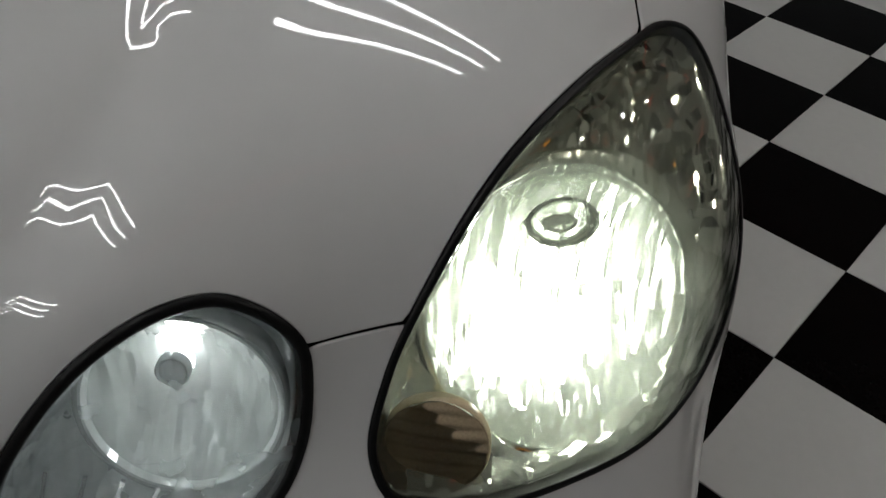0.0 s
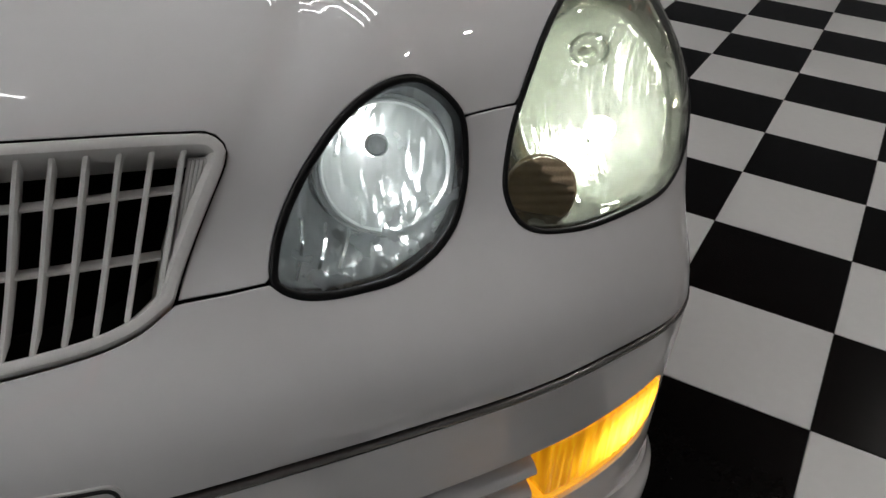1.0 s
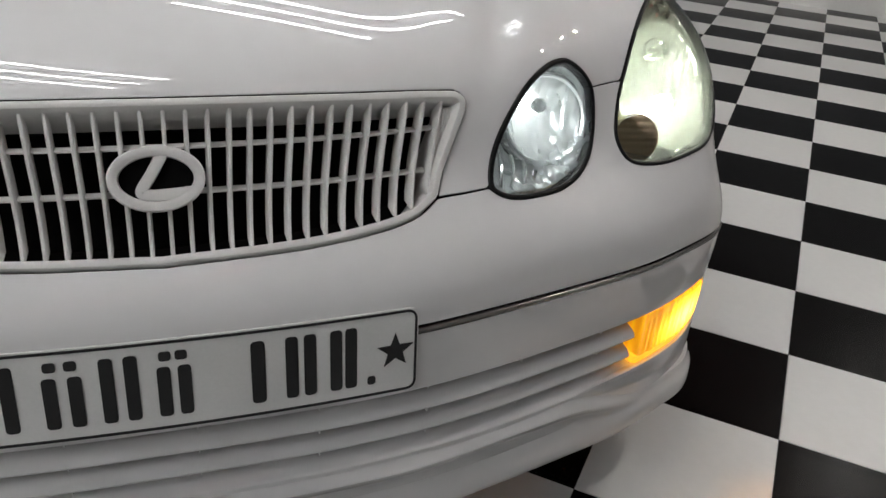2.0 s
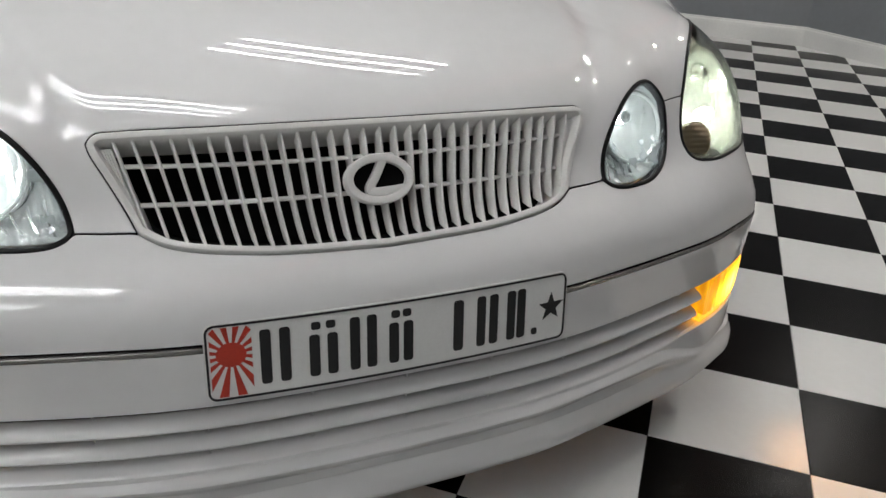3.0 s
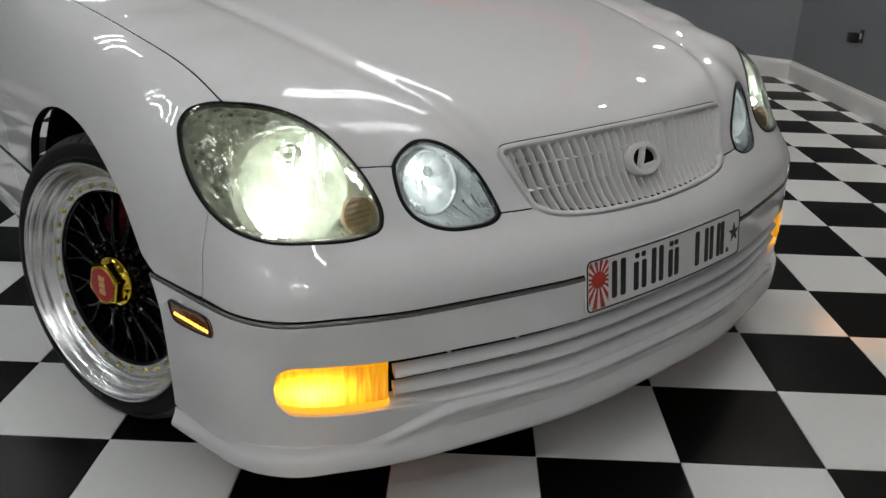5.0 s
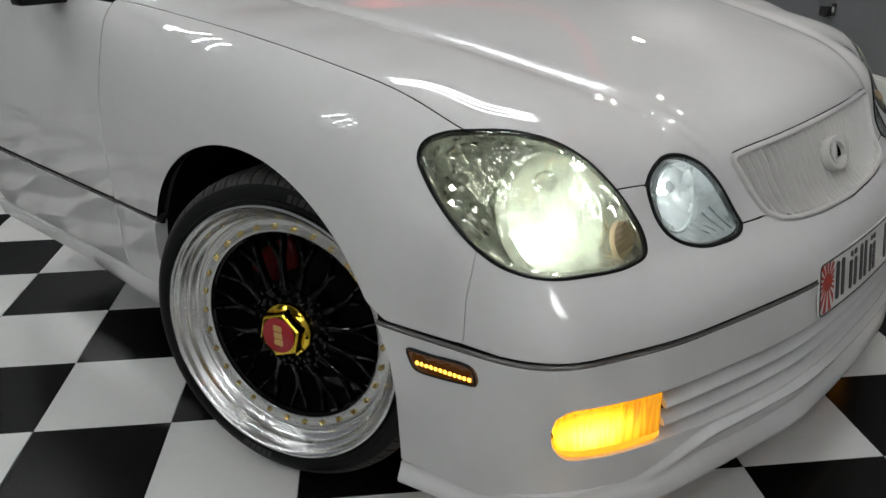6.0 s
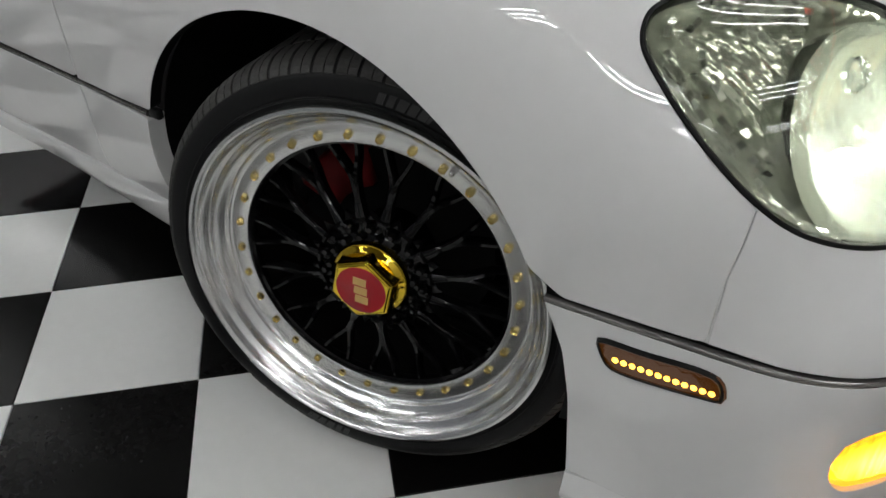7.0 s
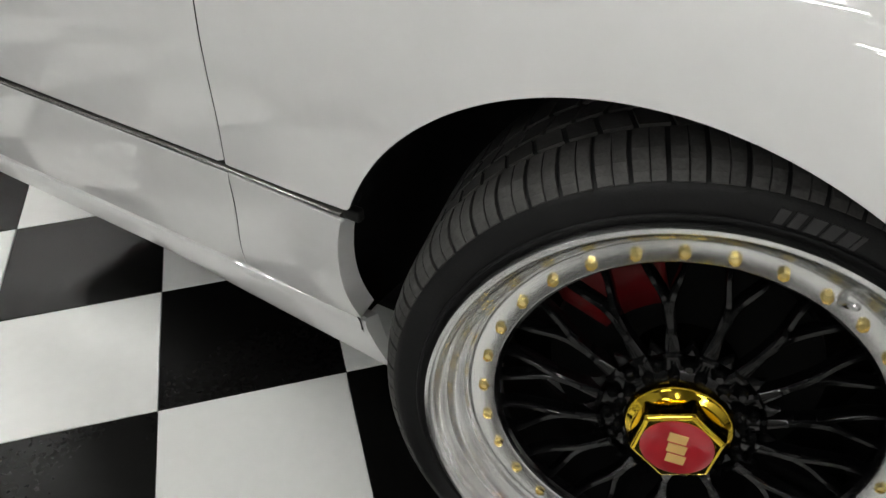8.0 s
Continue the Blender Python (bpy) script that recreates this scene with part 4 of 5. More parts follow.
def plate_bar(x0, x1, y0, y1, mat=None, name="bar"):
    w, h = x1 - x0, y1 - y0
    o = [(x + (x0 + x1) / 2, y + (y0 + y1) / 2) for x, y in plate_outline(w, h, min(w, h) * 0.3, 3)]
    slab(name, o, -0.0005, 0.0012, mat or INK, plate, plate_pose)


for a, b, small in ((0.124, 0.208, 0), (0.243, 0.326, 1), (0.346, 0.428, 0), (0.450, 0.527, 1), (0.628, 0.676, 0), (0.702, 0.778, 0), (0.796, 0.866, 0)):
    top = 0.022 if small else 0.0385
    x0, x1 = X0 + a * PW, X0 + b * PW
    if b - a < 0.06:
        plate_bar((x0 + x1) / 2 - 0.0075, (x0 + x1) / 2 + 0.0075, -0.036, top)
    else:
        plate_bar(x0 + 0.003, x0 + 0.0165, -0.036, top)
        plate_bar(x1 - 0.0165, x1 - 0.003, -0.036, top)
    if small:
        for q in (x0 + 0.006, x1 - 0.018):
            plate_bar(q, q + 0.012, 0.029, 0.0395)
plate_bar(X0 + 0.884 * PW, X0 + 0.902 * PW, -0.036, -0.026)
cx, cy = X0 + 0.947 * PW, 0.002
slab("star", [(cx + (0.0225 if i % 2 == 0 else 0.0092) * math.sin(i * math.pi / 5), cy + (0.0225 if i % 2 == 0 else 0.0092) * math.cos(i * math.pi / 5)) for i in range(10)],
     -0.0005, 0.0012, INK, plate, plate_pose, "black five-pointed star")
sx, sy, sw, sh = X0 + 0.062 * PW, 0.010, 0.0255, 0.047
slab("sun", [(sx + 0.0185 * math.cos(a), sy + 0.0165 * math.sin(a)) for a in np.linspace(0, 2 * math.pi, 32, endpoint=False)], -0.0005, 0.0008, RED, plate, plate_pose, "red sun disc")
for i in range(16):
    a0, a1 = 2 * math.pi * (i + 0.25) / 16, 2 * math.pi * (i + 0.75) / 16
    pts = []
    for rr, aa in ((0.015, a0), (1.0, a0), (1.0, a1), (0.015, a1)):
        dx, dy = math.cos(aa), math.sin(aa)
        lim = min((sw / abs(dx)) if abs(dx) > 1e-6 else 9, ((sh - sy) if dy > 0 else (sh + sy)) / abs(dy) if abs(dy) > 1e-6 else 9)
        q = rr if rr < 0.5 else lim
        pts.append((sx + q * dx, sy + q * dy))
    slab("ray", pts, -0.0004, 0.0007, RED, plate, plate_pose)

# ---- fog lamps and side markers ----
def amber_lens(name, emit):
    """Ribbed amber glass: a bulb's hot spot in the outer third and flute streaks painted into the emission."""
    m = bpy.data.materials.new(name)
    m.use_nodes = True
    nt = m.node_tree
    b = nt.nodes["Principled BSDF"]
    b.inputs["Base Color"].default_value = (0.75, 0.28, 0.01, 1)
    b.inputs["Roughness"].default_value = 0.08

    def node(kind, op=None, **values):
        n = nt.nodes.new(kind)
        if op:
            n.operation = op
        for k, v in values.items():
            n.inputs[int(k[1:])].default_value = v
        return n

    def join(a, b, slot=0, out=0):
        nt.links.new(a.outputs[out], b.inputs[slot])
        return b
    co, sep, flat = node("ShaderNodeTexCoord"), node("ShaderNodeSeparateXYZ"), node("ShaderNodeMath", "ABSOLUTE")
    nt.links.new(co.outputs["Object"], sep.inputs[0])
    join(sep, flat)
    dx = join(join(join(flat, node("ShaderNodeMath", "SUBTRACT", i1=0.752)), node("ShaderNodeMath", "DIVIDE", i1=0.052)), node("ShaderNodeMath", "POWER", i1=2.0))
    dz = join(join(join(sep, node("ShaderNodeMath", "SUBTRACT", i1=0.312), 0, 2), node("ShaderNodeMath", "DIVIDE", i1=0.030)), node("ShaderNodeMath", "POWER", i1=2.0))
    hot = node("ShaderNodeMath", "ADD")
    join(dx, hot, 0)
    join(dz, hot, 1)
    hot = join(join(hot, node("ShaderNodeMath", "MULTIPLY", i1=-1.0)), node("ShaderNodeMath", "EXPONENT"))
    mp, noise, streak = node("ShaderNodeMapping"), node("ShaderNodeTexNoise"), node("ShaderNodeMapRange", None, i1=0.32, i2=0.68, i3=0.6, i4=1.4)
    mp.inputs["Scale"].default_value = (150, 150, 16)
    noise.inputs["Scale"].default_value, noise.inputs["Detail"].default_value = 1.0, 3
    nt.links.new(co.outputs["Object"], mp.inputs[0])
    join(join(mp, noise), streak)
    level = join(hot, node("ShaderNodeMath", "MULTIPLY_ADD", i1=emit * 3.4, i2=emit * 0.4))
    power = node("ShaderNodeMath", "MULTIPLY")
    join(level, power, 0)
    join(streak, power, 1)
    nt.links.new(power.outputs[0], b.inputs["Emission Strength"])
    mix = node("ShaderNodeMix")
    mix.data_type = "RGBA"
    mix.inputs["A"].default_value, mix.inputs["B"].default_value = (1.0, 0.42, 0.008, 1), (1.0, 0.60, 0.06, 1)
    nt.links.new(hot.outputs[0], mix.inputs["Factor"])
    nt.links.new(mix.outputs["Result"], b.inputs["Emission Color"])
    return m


# Bulb glow and streaks are painted as emission; no bulb sits behind.
AMBER = amber_lens("amber_glow_lens", 2.0)
AMBER_EDGE = material("amber_lower_lens", (0.8, 0.4, 0.05), 0.15, vary=0.1, emit=1.3, emit_color=(1.0, 0.44, 0.02))
LED = material("amber_diode", (1, 0.6, 0.1), 0.3, vary=0, emit=6.0, emit_color=(1.0, 0.48, 0.05))
# Its faint emission stands in for the diodes' glow inside the lens.
SMOKED = material("smoked_marker_lens", (0.03, 0.012, 0.004), 0.15, coat=0.6, vary=0.2, vary_scale=60, emit=0.05, emit_color=(1.0, 0.30, 0.01))
for side in (-1, 1):
    hole = [(0.630, 0.02, 0.3585), (0.74, 0.07, 0.3585), (0.777, 0.094, 0.3560), (0.791, 0.107, 0.3460), (0.795, 0.113, 0.3230), (0.789, 0.113, 0.3000),
            (0.775, 0.102, 0.2880), (0.74, 0.08, 0.2860), (0.628, 0.021, 0.2860)]
    loop = mirror(resample(np.array(hole), 0.01, True), side)

    def ribs(pq, place):
        d = 0.0011 * np.sin(place[:, 0] * 2 * math.pi / 0.0125) * (place[:, 2] < 0.343)
        return place + np.stack([0 * d, -d, 0 * d], 1)

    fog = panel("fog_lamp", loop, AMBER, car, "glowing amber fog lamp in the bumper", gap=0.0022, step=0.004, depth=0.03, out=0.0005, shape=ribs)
    low = [(0.628, 0.021, 0.2835), (0.74, 0.08, 0.2845), (0.774, 0.102, 0.2865), (0.788, 0.113, 0.2930), (0.788, 0.113, 0.2880), (0.772, 0.102, 0.2755), (0.74, 0.08, 0.2715), (0.628, 0.021, 0.2715)]
    panel("lower_lens", mirror(resample(np.array(low), 0.008, True), side), AMBER_EDGE, fog, "glowing lower edge", gap=0.0005, step=0.008, depth=0.03, out=-0.003)
    beam = bpy.data.lights.new("fog_beam", "SPOT")
    beam.energy, beam.color, beam.spot_size, beam.spot_blend, beam.shadow_soft_size = 5, (1.0, 0.42, 0.04), radians(62), 1.0, 0.02
    bo = new("fog_beam", beam)
    bo.parent = fog
    spot = Vector((0.715 * side, 0.030, 0.318))
    bo.matrix_basis = Matrix.Translation(spot) @ Vector((0.25 * side, -0.26, -0.33)).to_track_quat("-Z", "Y").to_matrix().to_4x4()
    mk = [(0.870, 0.349, 0.4115), (0.864, 0.300, 0.4145), (0.857, 0.237, 0.4185), (0.855, 0.222, 0.4145), (0.8545, 0.215, 0.398), (0.855, 0.216, 0.389), (0.858, 0.235, 0.3855),
          (0.864, 0.280, 0.380), (0.869, 0.322, 0.3775), (0.870, 0.335, 0.3815), (0.871, 0.347, 0.403)]
    mloop = mirror(spline(mk, 5, True), side)
    marker = panel("side_marker", mloop, SMOKED, car, "smoked side marker with lit amber diodes", gap=0.0, step=0.008, depth=0.006, out=0.004)
    solid("marker_frame", ring(mloop, [(-0.002, -0.002), (-0.0015, 0.003), (0.001, 0.0055), (0.003, 0.004)]), RUBBER, marker)
    for i in range(12):
        f = i / 11
        c = on_skin(mirror([(0.86, 0.335 - 0.110 * f, 0.3935 + 0.003 * f)], side), 0.0045)[0]
        n = skin_normals(to_plane([c])[0])[0]
        m = Matrix.Translation(c) @ Vector(n).to_track_quat("Z", "Y").to_matrix().to_4x4()
        bm = bmesh.new()
        bmesh.ops.create_uvsphere(bm, u_segments=10, v_segments=6, radius=0.0036)
        bmesh.ops.scale(bm, vec=(1.0, 1.0, 0.4), verts=bm.verts)
        bmesh.ops.transform(bm, matrix=m, verts=bm.verts)
        link("diode", bm, LED, marker)

# ---- wheels ----
ALLOY = material("polished_alloy", (0.80, 0.80, 0.795), 0.26, metal=1.0, vary=0.03, vary_scale=8)
GLOSS_BLACK = material("gloss_black_paint", (0.0025, 0.0025, 0.0027), 0.09, spec=0.32, bump=0.03, bump_scale=120, vary=0.2)
GOLD = material("gold_plating", (0.86, 0.60, 0.06), 0.1, metal=1.0, bump=0.05, bump_scale=90, vary=0.06, vary_scale=60)
BRASS = material("gold_bolt", (0.78, 0.62, 0.26), 0.25, metal=1.0, vary=0.2, vary_scale=200)
CAP_RED = material("cap_red", (0.38, 0.012, 0.02), 0.35, coat=0.5, vary=0.06, vary_scale=80)
CAP_GOLD = material("cap_gold", (0.62, 0.40, 0.14), 0.4, vary=0.05)
# Caliper and disc colours darkened for the shade inside the wheel.
CALIPER = material("red_caliper", (0.085, 0.003, 0.004), 0.45, spec=0.3, vary=0.15, vary_scale=30)
IRON = material("shaded_brake_iron", (0.003, 0.003, 0.003), 0.7, spec=0.1, vary=0.3, vary_scale=25)
TYRE_MARK = material("tyre_raised_mark", (0.024, 0.024, 0.0245), 0.42, vary=0.2, vary_scale=60)
# local frame of a wheel: z out of the face, the bolt ring in the plane z = 0
# Paler than the sidewall: dust, and the light on the tread put into colour.
TREAD = material("lit_tread_rubber", (0.050, 0.049, 0.047), 0.6, spec=0.3, bump=0.3, bump_scale=300, vary=0.3, vary_scale=20)
OUTER = 0.3160


def tyre_profile():
    return [(0.250, 0.030), (0.262, 0.034), (0.268, 0.0385), (0.282, 0.0395), (0.2935, 0.0375), (0.2985, 0.0350), (0.304, 0.028), (0.3095, 0.018), (0.3140, 0.004), (OUTER, -0.014)]


def build_wheel(turned):
    wheel = empty("wheel", (0, 0, 0), car, "")
    # rim: flange, stepped deep dish and inner edge
    prof = [(0.2585, 0.030), (0.2625, 0.036), (0.2635, 0.0425), (0.2618, 0.0465), (0.2580, 0.0475), (0.2545, 0.0455), (0.2522, 0.041), (0.2500, 0.0350), (0.2465, 0.0305),
            (0.2430, 0.0280), (0.2418, 0.0262), (0.2405, 0.0215), (0.2375, 0.0160), (0.2335, 0.0115), (0.2295, 0.0085), (0.2280, 0.0070), (0.2268, 0.0030), (0.2240, 0.0006),
            (0.2200, 0.0), (0.1985, 0.0), (0.1970, -0.001), (0.1965, -0.006), (0.200, -0.012), (0.232, -0.014), (0.240, -0.03), (0.240, -0.19), (0.2525, -0.20)]
    solid("rim", lathe(prof, 128, Matrix()), ALLOY, wheel, "polished stepped deep-dish lip")
    # barrel, in the near-black liner colour for the shade behind the spokes
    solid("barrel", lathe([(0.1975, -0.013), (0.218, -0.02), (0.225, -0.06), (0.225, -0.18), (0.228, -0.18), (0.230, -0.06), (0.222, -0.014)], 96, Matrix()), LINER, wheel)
    # tyre: shoulder and tread with cut blocks
    half = tyre_profile()
    prof = [(0.246, -0.012)] + half + [(OUTER, -0.168), (OUTER - 0.001, -0.192), (0.3125, -0.21), (0.300, -0.226), (0.28, -0.232), (0.250, -0.22), (0.246, -0.2)]
    solid("tyre", lathe(prof, 128, Matrix()), TYRE, wheel, "low-profile black tyre")
    blocks = bmesh.new()
    n = 62
    for i in range(n):
        lug = [(0.3005, 0.0345), (0.3070, 0.0285), (0.3130, 0.0190), (0.3175, 0.0050), (0.3195, -0.0140), (0.3198, -0.0300)]
        for f0, f1 in ((0.08, 0.46), (0.50, 0.94)):
            a0, a1 = 2 * math.pi * (i + f0) / n, 2 * math.pi * (i + f1) / n
            top = [[blocks.verts.new(polar(r, a + 0.25 * (0.0345 - z), z)) for a in (a0, a1)] for r, z in lug]
            base = [[blocks.verts.new(polar(r - 0.007, a + 0.25 * (0.0345 - z), z - 0.003)) for a in (a0, a1)] for r, z in lug]
            for j in range(len(lug) - 1):
                blocks.faces.new((top[j][0], top[j][1], top[j + 1][1], top[j + 1][0]))
                for s in (0, 1):
                    blocks.faces.new((top[j][s], top[j + 1][s], base[j + 1][s], base[j][s]))
            blocks.faces.new((top[0][0], top[0][1], base[0][1], base[0][0]))
            blocks.faces.new((top[-1][0], top[-1][1], base[-1][1], base[-1][0]))
        a0, a1 = 2 * math.pi * (i + 0.08) / n, 2 * math.pi * (i + 0.92) / n
        for z0, z1, skew in ((-0.037, -0.074, 0.03), (-0.080, -0.114, -0.03), (-0.121, -0.165, -0.02)):
            q = [polar(r, a + k, z) for r in (OUTER - 0.006, OUTER + 0.0038) for a, k, z in ((a0, 0, z0), (a1, 0, z0), (a1, skew, z1), (a0, skew, z1))]
            v = [blocks.verts.new(p) for p in q]
            for f in ((4, 5, 6, 7), (0, 1, 5, 4), (1, 2, 6, 5), (2, 3, 7, 6), (3, 0, 4, 7)):
                blocks.faces.new([v[k] for k in f])
    bmesh.ops.recalc_face_normals(blocks, faces=blocks.faces[:])
    tread = link("tread", blocks, TREAD, wheel, "cut tread blocks", smooth=False)
    # raised sidewall rings and bars for the maker's lettering
    solid("sidewall_ring", lathe([(0.2695, 0.0395), (0.2705, 0.0415), (0.2722, 0.0415), (0.2732, 0.0398)], 96, Matrix()), TYRE, wheel)
    for base in (math.radians(90 - 8), math.radians(270 - 8)):
        for k, (w, gap) in enumerate(((0.030, 0), (0.030, 0.045), (0.040, 0.045), (0.036, 0.052), (0.036, 0.047), (0.016, 0.04))):
            base -= gap
            bm = bmesh.new()
            m = 4
            lo = [bm.verts.new(polar(0.2755, base - w * j / m + 0.006, 0.0392)) for j in range(m + 1)]
            hi = [bm.verts.new(polar(0.2895, base - w * j / m - 0.006, 0.0380)) for j in range(m + 1)]
            for j in range(m):
                bm.faces.new((lo[j], hi[j], hi[j + 1], lo[j + 1]))
            ex = bmesh.ops.extrude_face_region(bm, geom=bm.faces[:])
            bmesh.ops.translate(bm, vec=(0, 0, 0.0016), verts=[v for v in ex["geom"] if isinstance(v, bmesh.types.BMVert)])
            bmesh.ops.recalc_face_normals(bm, faces=bm.faces[:])
            link("sidewall_bar", bm, TYRE_MARK, wheel, smooth=False)
    # spokes: fifteen stems that fork into two towards the rim
    def spoke_bar(pts, w0, w1, h, deep=0.016):
        c = spline(pts, 5)
        t = np.gradient(c, axis=0)
        t /= np.linalg.norm(t, axis=1)[:, None]
        sd = np.cross((0, 0, 1.0), t)
        sd /= np.linalg.norm(sd, axis=1)[:, None]
        vs, n = [], len(c)
        for i in range(n):
            w = w0 + (w1 - w0) * i / (n - 1)
            for s, u in ((-0.5, -deep), (-0.5, -0.002), (-0.3, 0.0), (0.3, 0.0), (0.5, -0.002), (0.5, -deep)):
                vs.append(c[i] + sd[i] * w * s + np.array((0, 0, h + u)))
        fs = [(i * 6 + j, i * 6 + (j + 1) % 6, (i + 1) * 6 + (j + 1) % 6, (i + 1) * 6 + j) for i in range(n - 1) for j in range(6)]
        return vs, fs + [tuple(range(6)), tuple(range((n - 1) * 6, n * 6))]

    def joined(name, pieces, mat, parent, label=""):
        vs, fs = [], []
        for v, f in pieces:
            fs += [tuple(q + len(vs) for q in face) for face in f]
            vs += [tuple(p) for p in v]
        return solid(name, (vs, fs), mat, parent, label)

    first = None
    for i in range(15):
        if first is None:
            pcs = [spoke_bar([(0.066, 0, -0.001), (0.085, 0, -0.004), (0.112, 0, -0.010)], 0.021, 0.0090, 0.0),
                   spoke_bar([(0.110, 0, -0.0097), (0.124, 0, -0.012), (0.140, 0, -0.0145)], 0.0090, 0.0125, 0.0)]
            for s in (-1, 1):
                pcs.append(spoke_bar([(0.128, 0.0005 * s, -0.0125), (0.146, 0.0050 * s, -0.0150), (0.166, 0.0128 * s, -0.0150), (0.186, 0.0190 * s, -0.012), (0.2005, 0.0205 * s, -0.008)], 0.0085, 0.0058, 0.0))
            first = joined("spoke", pcs, GLOSS_BLACK, wheel, "gloss black forked spoke")
            sp = first
        else:
            sp = new("spoke", first.data)
            sp.parent = wheel
        sp.matrix_basis = Matrix.Rotation(2 * math.pi * i / 15 + 0.10, 4, "Z")
    solid("spoke_ring", lathe([(0.1978, -0.020), (0.1978, -0.0075), (0.1955, -0.0065), (0.1915, -0.0085), (0.191, -0.020)], 96, Matrix()), GLOSS_BLACK, wheel)
    solid("hub", lathe([(0.0001, -0.006), (0.03, 0.002), (0.050, 0.004), (0.060, 0.001), (0.071, -0.005), (0.074, -0.012), (0.070, -0.03), (0.0001, -0.03)], 60, Matrix()), GLOSS_BLACK, wheel, "gloss black hub")
    # faceted studs and wedges round the hub
    def facet_mesh(corners, low, high, shrunk):
        bm = bmesh.new()
        rows = [[bm.verts.new((x * k, y * k, z)) for x, y in corners] for k, z in ((1.0, low), (1.0, (low + high) / 2), (shrunk, high))]
        n = len(corners)
        for a, b in zip(rows, rows[1:]):
            for j in range(n):
                bm.faces.new((a[j], a[(j + 1) % n], b[(j + 1) % n], b[j]))
        bm.faces.new(rows[-1])
        return bm

    hexagon = [(0.0066 * math.cos(q), 0.0066 * math.sin(q)) for q in np.linspace(0, 2 * math.pi, 6, endpoint=False)]
    wedge = [(0.0105, 0.0), (-0.0050, 0.0078), (-0.0050, -0.0078)]
    bar = [(0.0045, 0.0095), (-0.0012, 0.0095), (-0.0012, -0.0095), (0.0045, -0.0095)]
    for name, corners, count, r, z, lift, k, shift in (("stud", hexagon, 15, 0.0625, 0.000, 0.010, 0.62, 0.0), ("stud", hexagon, 15, 0.0735, -0.003, 0.009, 0.62, 0.5), ("wedge", wedge, 15, 0.0885, -0.012, 0.010, 0.45, 0.5),
                                                        ("rib", bar, 15, 0.0815, -0.005, 0.006, 0.6, 0.0)):
        shared = None
        for i in range(count):
            q = 2 * math.pi * (i + shift) / count + 0.10
            if shared is None:
                ob = link(name, facet_mesh(corners, 0, lift, k), GLOSS_BLACK, wheel, smooth=False)
                shared = ob.data
            else:
                ob = new(name, shared)
                ob.parent = wheel
            ob.matrix_basis = Matrix.Translation(polar(r, q, z)) @ Matrix.Rotation(q, 4, "Z")
    # thirty gold bolts on the lip
    bolt_me = None
    for i in range(30):
        a = 2 * math.pi * i / 30 + PHASE
        if bolt_me is None:
            bm = bmesh.new()
            ret = bmesh.ops.create_cone(bm, segments=12, radius1=0.0062, radius2=0.0054, depth=0.0042, cap_ends=True)
            bmesh.ops.translate(bm, vec=(0, 0, 0.0025), verts=bm.verts)
            top = [f for f in bm.faces if f.normal.z > 0.9]
            ins = bmesh.ops.inset_individual(bm, faces=top, thickness=0.0018, depth=0)
            bmesh.ops.translate(bm, vec=(0, 0, -0.0022), verts=[v for v in top[0].verts])
            for v in bm.verts:
                if round(math.atan2(v.co.y, v.co.x) / (math.pi / 6)) % 2 and math.hypot(v.co.x, v.co.y) > 0.0045:
                    v.co.x, v.co.y = v.co.x * 0.84, v.co.y * 0.84
            ob = link("bolt", bm, BRASS, wheel, smooth=False)
            bolt_me = ob.data
        else:
            ob = new("bolt", bolt_me)
            ob.parent = wheel
        ob.matrix_basis = Matrix.Translation(polar(0.2075, a, 0)) @ Matrix.Rotation(a * 3, 4, "Z")
    # valve stem
    va = radians(57.0)
    bm = bmesh.new()
    bmesh.ops.create_cone(bm, segments=14, radius1=0.0042, radius2=0.0034, depth=0.026, cap_ends=True)
    ob = link("valve", bm, ALLOY, wheel)
    ob.matrix_basis = Matrix.Translation(polar(0.2185, va, 0.012)) @ Matrix.Rotation(va, 4, "Z") @ pose(0, 0, 0, 0, 35, 0)
    # centre cap: round gold base, hexagon, red disc with gold bars
    cap = solid("centre_cap", lathe([(0.0001, 0.0), (0.0535, 0.0), (0.0555, 0.005), (0.0552, 0.011), (0.0525, 0.0155), (0.0475, 0.0180), (0.0460, 0.0205), (0.0001, 0.0205)], 64, Matrix()), GOLD, wheel, "gold hexagonal centre cap")
    hexa = []
    for z, r in ((0.016, 0.0500), (0.030, 0.0490), (0.0375, 0.0475), (0.0400, 0.0445)):
        hexa.append([(r * math.cos(a + 0.3), r * math.sin(a + 0.3), z) for a in np.linspace(0, 2 * math.pi, 6, endpoint=False)])
    vs = [p for rr in hexa for p in rr]
    fs = [(k * 6 + j, k * 6 + (j + 1) % 6, (k + 1) * 6 + (j + 1) % 6, (k + 1) * 6 + j) for k in range(3) for j in range(6)] + [tuple(range(18, 24))]
    ob = link_mesh("cap_nut", mesh_of("cap_nut", vs, fs), GOLD, wheel, "gold hexagon nut", smooth=False)
    bv = ob.modifiers.new("bevel", "BEVEL")
    bv.width, bv.segments = 0.0025, 3
    solid("cap_disc", lathe([(0.0001, 0.0412), (0.0345, 0.0412), (0.0362, 0.0405), (0.0362, 0.038), (0.0001, 0.038)], 56, Matrix()), CAP_RED, wheel, "red cap disc")
    for x in (-0.0142, 0.0, 0.0142):
        ob = link("cap_bar", box_bm(0.0120, 0.0190, 0.0012, 0.0004, (0, 0, 0)), CAP_GOLD, wheel, smooth=False)
